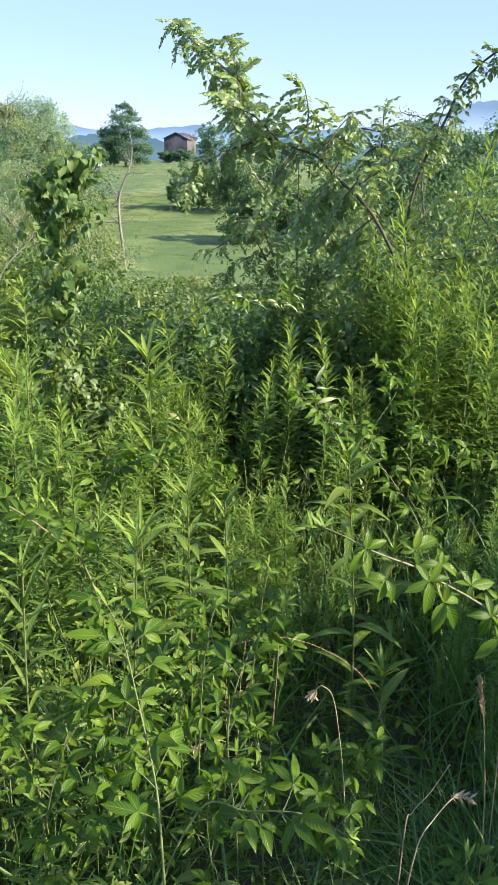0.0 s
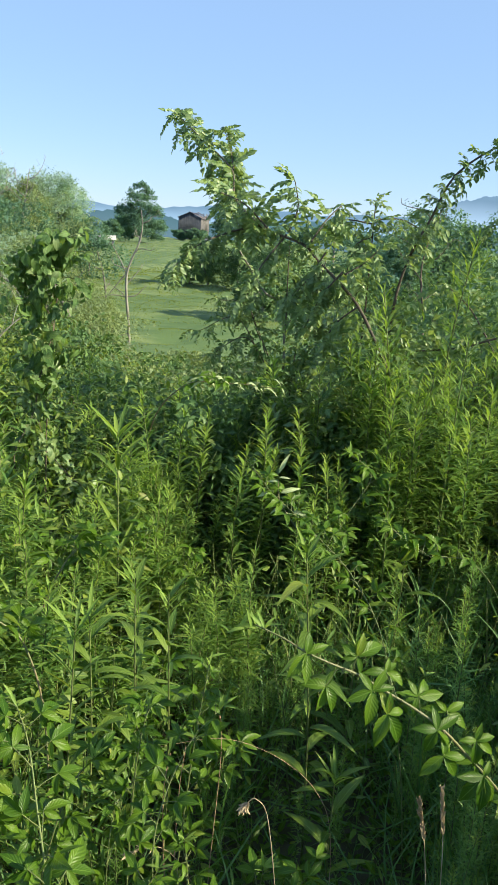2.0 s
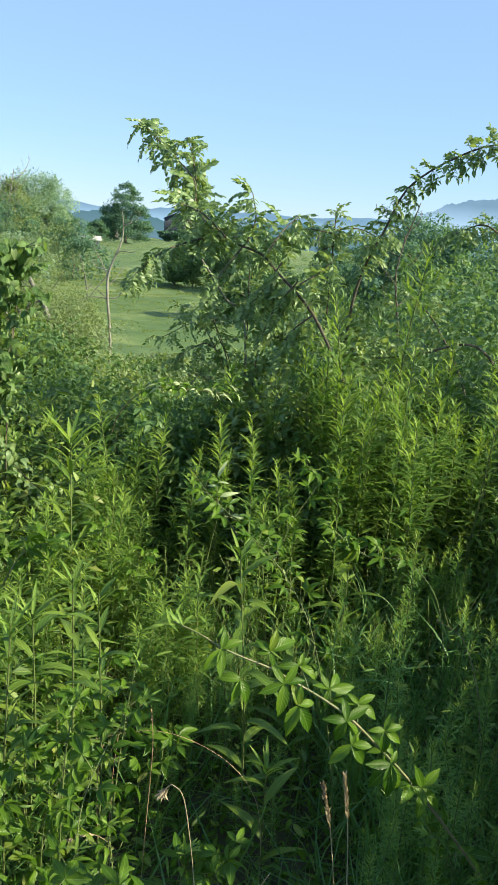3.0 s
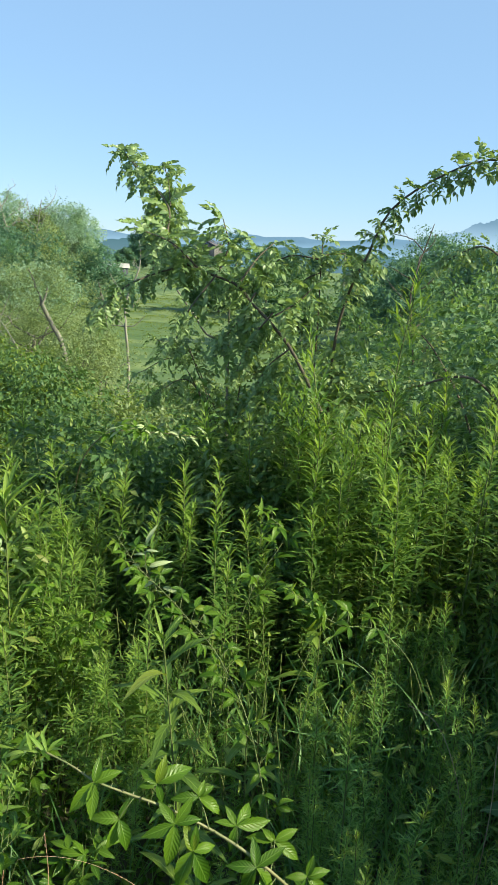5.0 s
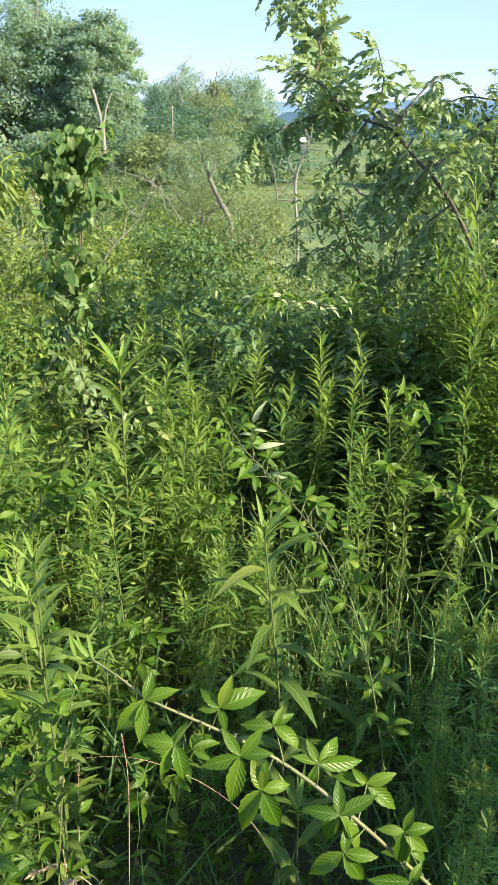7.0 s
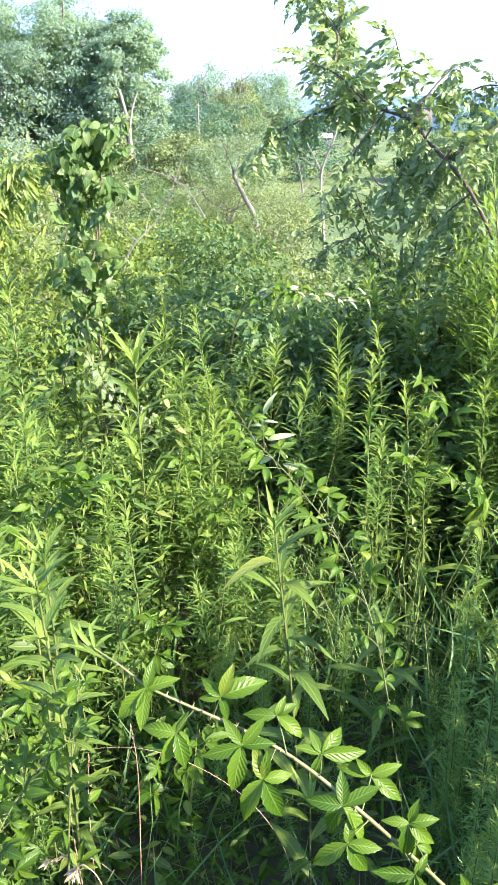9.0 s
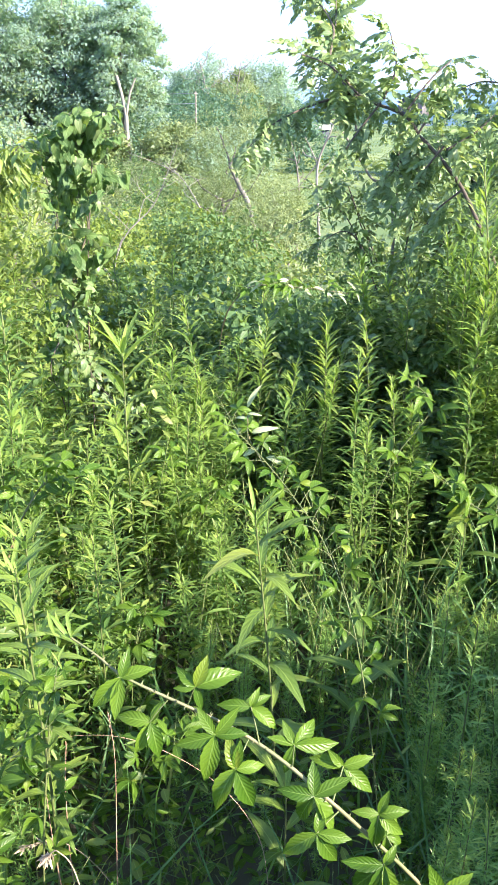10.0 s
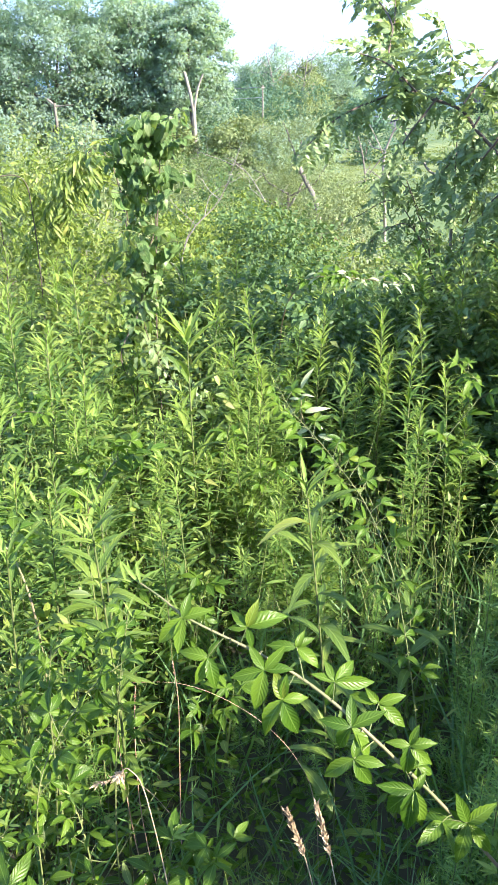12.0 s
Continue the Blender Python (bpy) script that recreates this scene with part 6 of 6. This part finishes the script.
FERN = [mesh("leaf", *fern_form(k)) for k in range(2)]
for me in FERN:
    me.materials.append(M_WEED)
for k, (x, y, h) in enumerate(((0.22, 1.42, 0.30), (0.12, 1.38, 0.24), (0.30, 1.50, 0.28), (-0.02, 1.02, 0.42), (0.05, 0.88, 0.40), (-0.22, 0.95, 0.45), (0.42, 1.15, 0.26), (0.36, 0.92, 0.30), (0.55, 1.4, 0.22), (0.16, 1.62, 0.26), (0.62, 1.22, 0.26), (0.02, 1.5, 0.3), (0.26, 1.30, 0.36), (0.34, 1.36, 0.32), (0.20, 1.22, 0.34), (0.30, 1.18, 0.30))):
    fw = thing("ragweed", (x, y, 0), "feathery-leaved ragweed in the shade", "weed", "ragweeds")
    part("stem", tube([(0, 0, -0.02), (0.01, 0, h * 0.6), (0, 0, h)], [0.003, 0.0015], 5), M_STEM, fw)
    for q in range(11):
        a = q * 2.4 + k
        part("leaf", FERN[q % 2], M_WEED, fw, m=frame_along((0, 0, h * (0.3 + 0.7 * q / 11)), (math.cos(a), math.sin(a), 0.35 + 0.5 * (q > 8)), (0, 0, 1), (0.20 if k > 11 else 0.15) * (1 - 0.045 * q)))


# ---- dry grass stalks and seed heads ----
def stalk(pts, head, label, mat=M_STRAW, radius=0.0009, plume=110, plume_len=0.012, seed=1, spike=True):
    """Dry stalk through world points; seeds along its last stretch."""
    r = np.random.default_rng(seed)
    x, y = pts[0][:2]
    z = float(H(x, y))
    ob = thing("dry_grass_stalk", (x, y, z), label, "dry grass", "dry stalks")
    line = smooth_path([(x, y, z - 0.01)] + [tuple(p) for p in pts[1:]], 40) - np.array([x, y, z])
    part("stalk", tube(line, [radius * 1.3, radius, radius * 0.6], 6), mat, ob)
    if head:
        tan = unit(np.gradient(line, axis=0))
        s = 39 * (1 - r.random(plume) * head)
        i = s.astype(int)
        root = np.stack([np.interp(s, np.arange(40), line[:, q]) for q in range(3)], 1)
        out = unit(tan[i] * (1.9 if spike else 1.2) + r.normal(size=(plume, 3)) * (0.30 if spike else 0.5) + np.array([0, 0, 0 if spike else -0.4]))
        part("seed_head", spread(leaf_shape(2, 0.22, 0.4, 0.1, "oval"), root, out, r.normal(size=(plume, 3)), plume_len * (0.6 + 0.8 * r.random(plume))), mat, ob, "bristly tan seed head")
    return ob


stalk([(0.47, 1.20, 0), (0.455, 1.19, 0.4), (0.425, 1.17, 0.64), (0.398, 1.151, 0.768)], 0.24, "straw stalk with a thick tan seed spike", M_STRAW, 0.0010, 300, 0.013, seed=1)
stalk([(0.49, 1.22, 0), (0.475, 1.21, 0.4), (0.455, 1.18, 0.64), (0.434, 1.16, 0.780)], 0.24, "straw stalk with a thick tan seed spike", M_STRAW, 0.0010, 300, 0.013, seed=19)
stalk([(0.20, 1.20, 0), (0.20, 1.20, 0.4), (0.17, 1.20, 0.66), (0.145, 1.2, 0.715), (0.125, 1.2, 0.70)], 0.10, "straw stalk with a nodding seed head", radius=0.0009, plume_len=0.014, seed=2, spike=False)
stalk([(0.215, 0.83, 0), (0.22, 0.85, 0.4), (0.226, 0.87, 0.715), (0.246, 0.915, 0.715), (0.275, 0.935, 0.735), (0.303, 0.953, 0.768)], 0, "bent pale dry stalk", radius=0.0009, seed=3)
stalk([(0.22, 0.84, 0), (0.23, 0.86, 0.5), (0.243, 0.867, 0.69), (0.277, 0.909, 0.712), (0.315, 0.945, 0.718), (0.334, 0.943, 0.715)], 0.25, "arching stalk with hanging seeds", radius=0.0009, plume=70, seed=4, spike=False)
stalk([(0.34, 1.56, 0), (0.33, 1.56, 0.33), (0.29, 1.555, 0.46), (0.20, 1.55, 0.545), (0.08, 1.525, 0.60), (-0.06, 1.50, 0.585)], 0, "thin reddish grass stem arching over", M_RED, 0.00045, seed=5)
stalk([(0.065, 1.50, 0), (0.07, 1.50, 0.3), (0.08, 1.5, 0.56), (0.075, 1.5, 0.66)], 0.1, "thin upright reddish grass stem", M_RED, 0.0009, 24, 0.010, 6)
stalk([(0.03, 1.47, 0), (0.0, 1.47, 0.3), (0.0, 1.47, 0.5), (0.01, 1.47, 0.62)], 0.2, "thin upright reddish grass stem", M_RED, 0.0010, 20, 0.008, 8)
stalk([(0.01, 1.46, 0), (-0.02, 1.46, 0.3), (-0.03, 1.46, 0.5), (-0.02, 1.46, 0.6)], 0.2, "thin upright reddish grass stem", M_RED, 0.0010, 20, 0.008, 9)
stalk([(0.10, 1.60, 0), (0.05, 1.56, 0.17), (-0.0, 1.53, 0.29), (-0.05, 1.51, 0.34), (-0.107, 1.475, 0.345)], 0.3, "arching pale stalk with a white nodding seed head", plume=40, plume_len=0.018, seed=10, spike=False)
stalk([(1.0, 2.0, 0), (0.95, 2.02, 0.4), (0.88, 2.02, 0.6), (0.80, 2.02, 0.66)], 0.1, "dry stem slanting through the weeds", M_STRAW, 0.0012, 20, 0.010, 17)
stalk([(0.95, 1.9, 0), (1.0, 1.95, 0.4), (1.02, 2.0, 0.62), (1.1, 2.05, 0.8)], 0.1, "dry stem slanting through the weeds", M_STRAW, 0.0012, 20, 0.010, 18)

# ---- more bramble shoots in the sunny tangle ----
def whole_leaf(seed):
    """Five-fold bramble leaf as one mesh, a stalk and its leaflets."""
    r = np.random.default_rng(seed)
    shape = leaf_shape(6, 0.35, 0.40, 0.25, "toothed", 0.04)
    w, L = [], []
    for ang, k in ((0, 1.0), (62, 0.82), (-62, 0.82), (128, 0.6), (-128, 0.6)):
        a = radians(ang + r.normal() * 7)
        w.append((math.sin(a), math.cos(a), -0.12 + 0.16 * r.normal())), L.append(1.0 * k * (0.9 + 0.2 * r.random()))
    return joined([tube(smooth_path([(0, 0, 0), (0, 0.4, 0.08), (0, 0.75, 0.04)], 4), [0.018, 0.013], 4), spread(shape, np.tile((0, 0.75, 0.04), (5, 1)), np.array(w) + np.array([0, 0, -0.15]), np.array([0, 0, 1.0]) + r.normal(size=(5, 3)) * 0.2, L)])


WHOLE = [mesh("leaf", *whole_leaf(k)) for k in range(5)]
for me in WHOLE:
    me.materials.append(M_BRAMBLE)


def shoot(x, y, h, lean, n, size, seed):
    r = np.random.default_rng(seed)
    z = float(H(x, y))
    ob = thing("bramble_shoot", (x, y, z), "young leafy bramble shoot in the tangle", "bramble", "bramble shoots")
    line = smooth_path([(0, 0, -0.02), (lean[0] * 0.2, lean[1] * 0.2, h * 0.55), (lean[0] * 0.6, lean[1] * 0.6, h * 0.92), (lean[0], lean[1], h)], 16)
    part("cane", tube(line, [0.0014, 0.0008], 5), M_STEM, ob)
    for k in range(n):
        f = 0.25 + 0.75 * (k + 0.6) / n
        p = [np.interp(f, np.linspace(0, 1, 16), line[:, q]) for q in range(3)]
        a = k * 2.4 + r.normal() * 0.3
        part("leaf", WHOLE[r.integers(5)], M_BRAMBLE, ob, m=frame_along(p, (math.cos(a), math.sin(a), 0.5 + 0.3 * r.normal()), (0.1, -0.4, 1.0), size * (0.8 + 0.4 * r.random())))
    return ob


sr = np.random.default_rng(77)
k = 0
while k < 20:
    x, y = -1.5 + 2.9 * sr.random(), 0.72 + 1.9 * sr.random()
    hollow = math.exp(-((x - 0.5) / 0.42) ** 2 - ((y - 1.5) / 0.6) ** 2)
    if (x < 0.05 and y < 0.95) or x < -0.55 * y - 0.25 or x > 0.36 * y + 0.45 or sr.random() < 0.2 + 1.3 * hollow or (x > -0.1 and 1.5 < y < 2.6 and sr.random() < 0.7):
        continue
    h = (0.42 + 0.28 * sr.random()) * (0.75 if x > 0.1 else 1.0)
    shoot(x, y, h, sr.normal(size=2) * 0.10, 13, 0.036 + 0.012 * min(1, y - 0.7), 800 + k)
    k += 1

# unseen shrubs continue the thicket, added to shade the hollow and hedge
for k, (x, y, w, h) in enumerate(((1.62, 1.0, 1.0, 1.22), (1.66, 1.55, 0.8, 1.16), (0.98, 0.60, 0.5, 0.94), (1.58, 0.25, 0.9, 1.6), (1.8, -0.6, 1.0, 1.1), (2.3, 0.8, 1.2, 1.35), (2.4, 2.4, 1.2, 1.15), (2.4, -0.5, 1.2, 1.3), (1.95, 3.2, 0.9, 0.9), (2.6, 3.65, 1.2, 2.6), (3.0, 4.0, 1.8, 2.6), (1.42, 1.3, 0.7, 0.80), (1.5, 1.95, 0.8, 0.70), (1.9, 2.5, 0.9, 1.0))):
    tree("thicket_shrub", (x, y), h * 0.35, lobes(w, h, 0.05, 7, 260 + k), 3000 if k < 11 else 4000, 0.065, M_ROSE, M_TWIG, "dense leafy shrub in the shaded thicket", "shrub", "thicket shrubs", shape=S_KITE, clumps=34, r0=0.012, limbs=4, stems=2, inner=0.35)

# meadow grass
fr = np.random.default_rng(55)
n = 160000
y = np.where(np.arange(n) % 4 == 0, 62 + 130 * fr.random(n) ** 1.3, 20 + 55 * fr.random(n) ** 0.8)
x = (-0.55 + 0.85 * fr.random(n)) * y
clump = np.array([noise.noise((a * 0.22, b * 0.12, 3.0)) for a, b in zip(x, y)])
keep = fr.random(n) < 0.8 + 0.6 * clump
x, y = x[keep], y[keep]
m = len(x)
way = unit(np.stack([0.5 * fr.normal(size=m), 0.5 * fr.normal(size=m), np.ones(m)], 1))
size = (0.06 + 0.09 * fr.random(m)) * np.clip((y + 10) / 90, 0.3, 1.3)
stuff("meadow_grass", spread(S_DIAMOND, np.stack([x, y, H(x, y) - 0.02], 1), way, fr.normal(size=(m, 3)), size), M_FIELD, "pale tufted meadow grass", "grass")
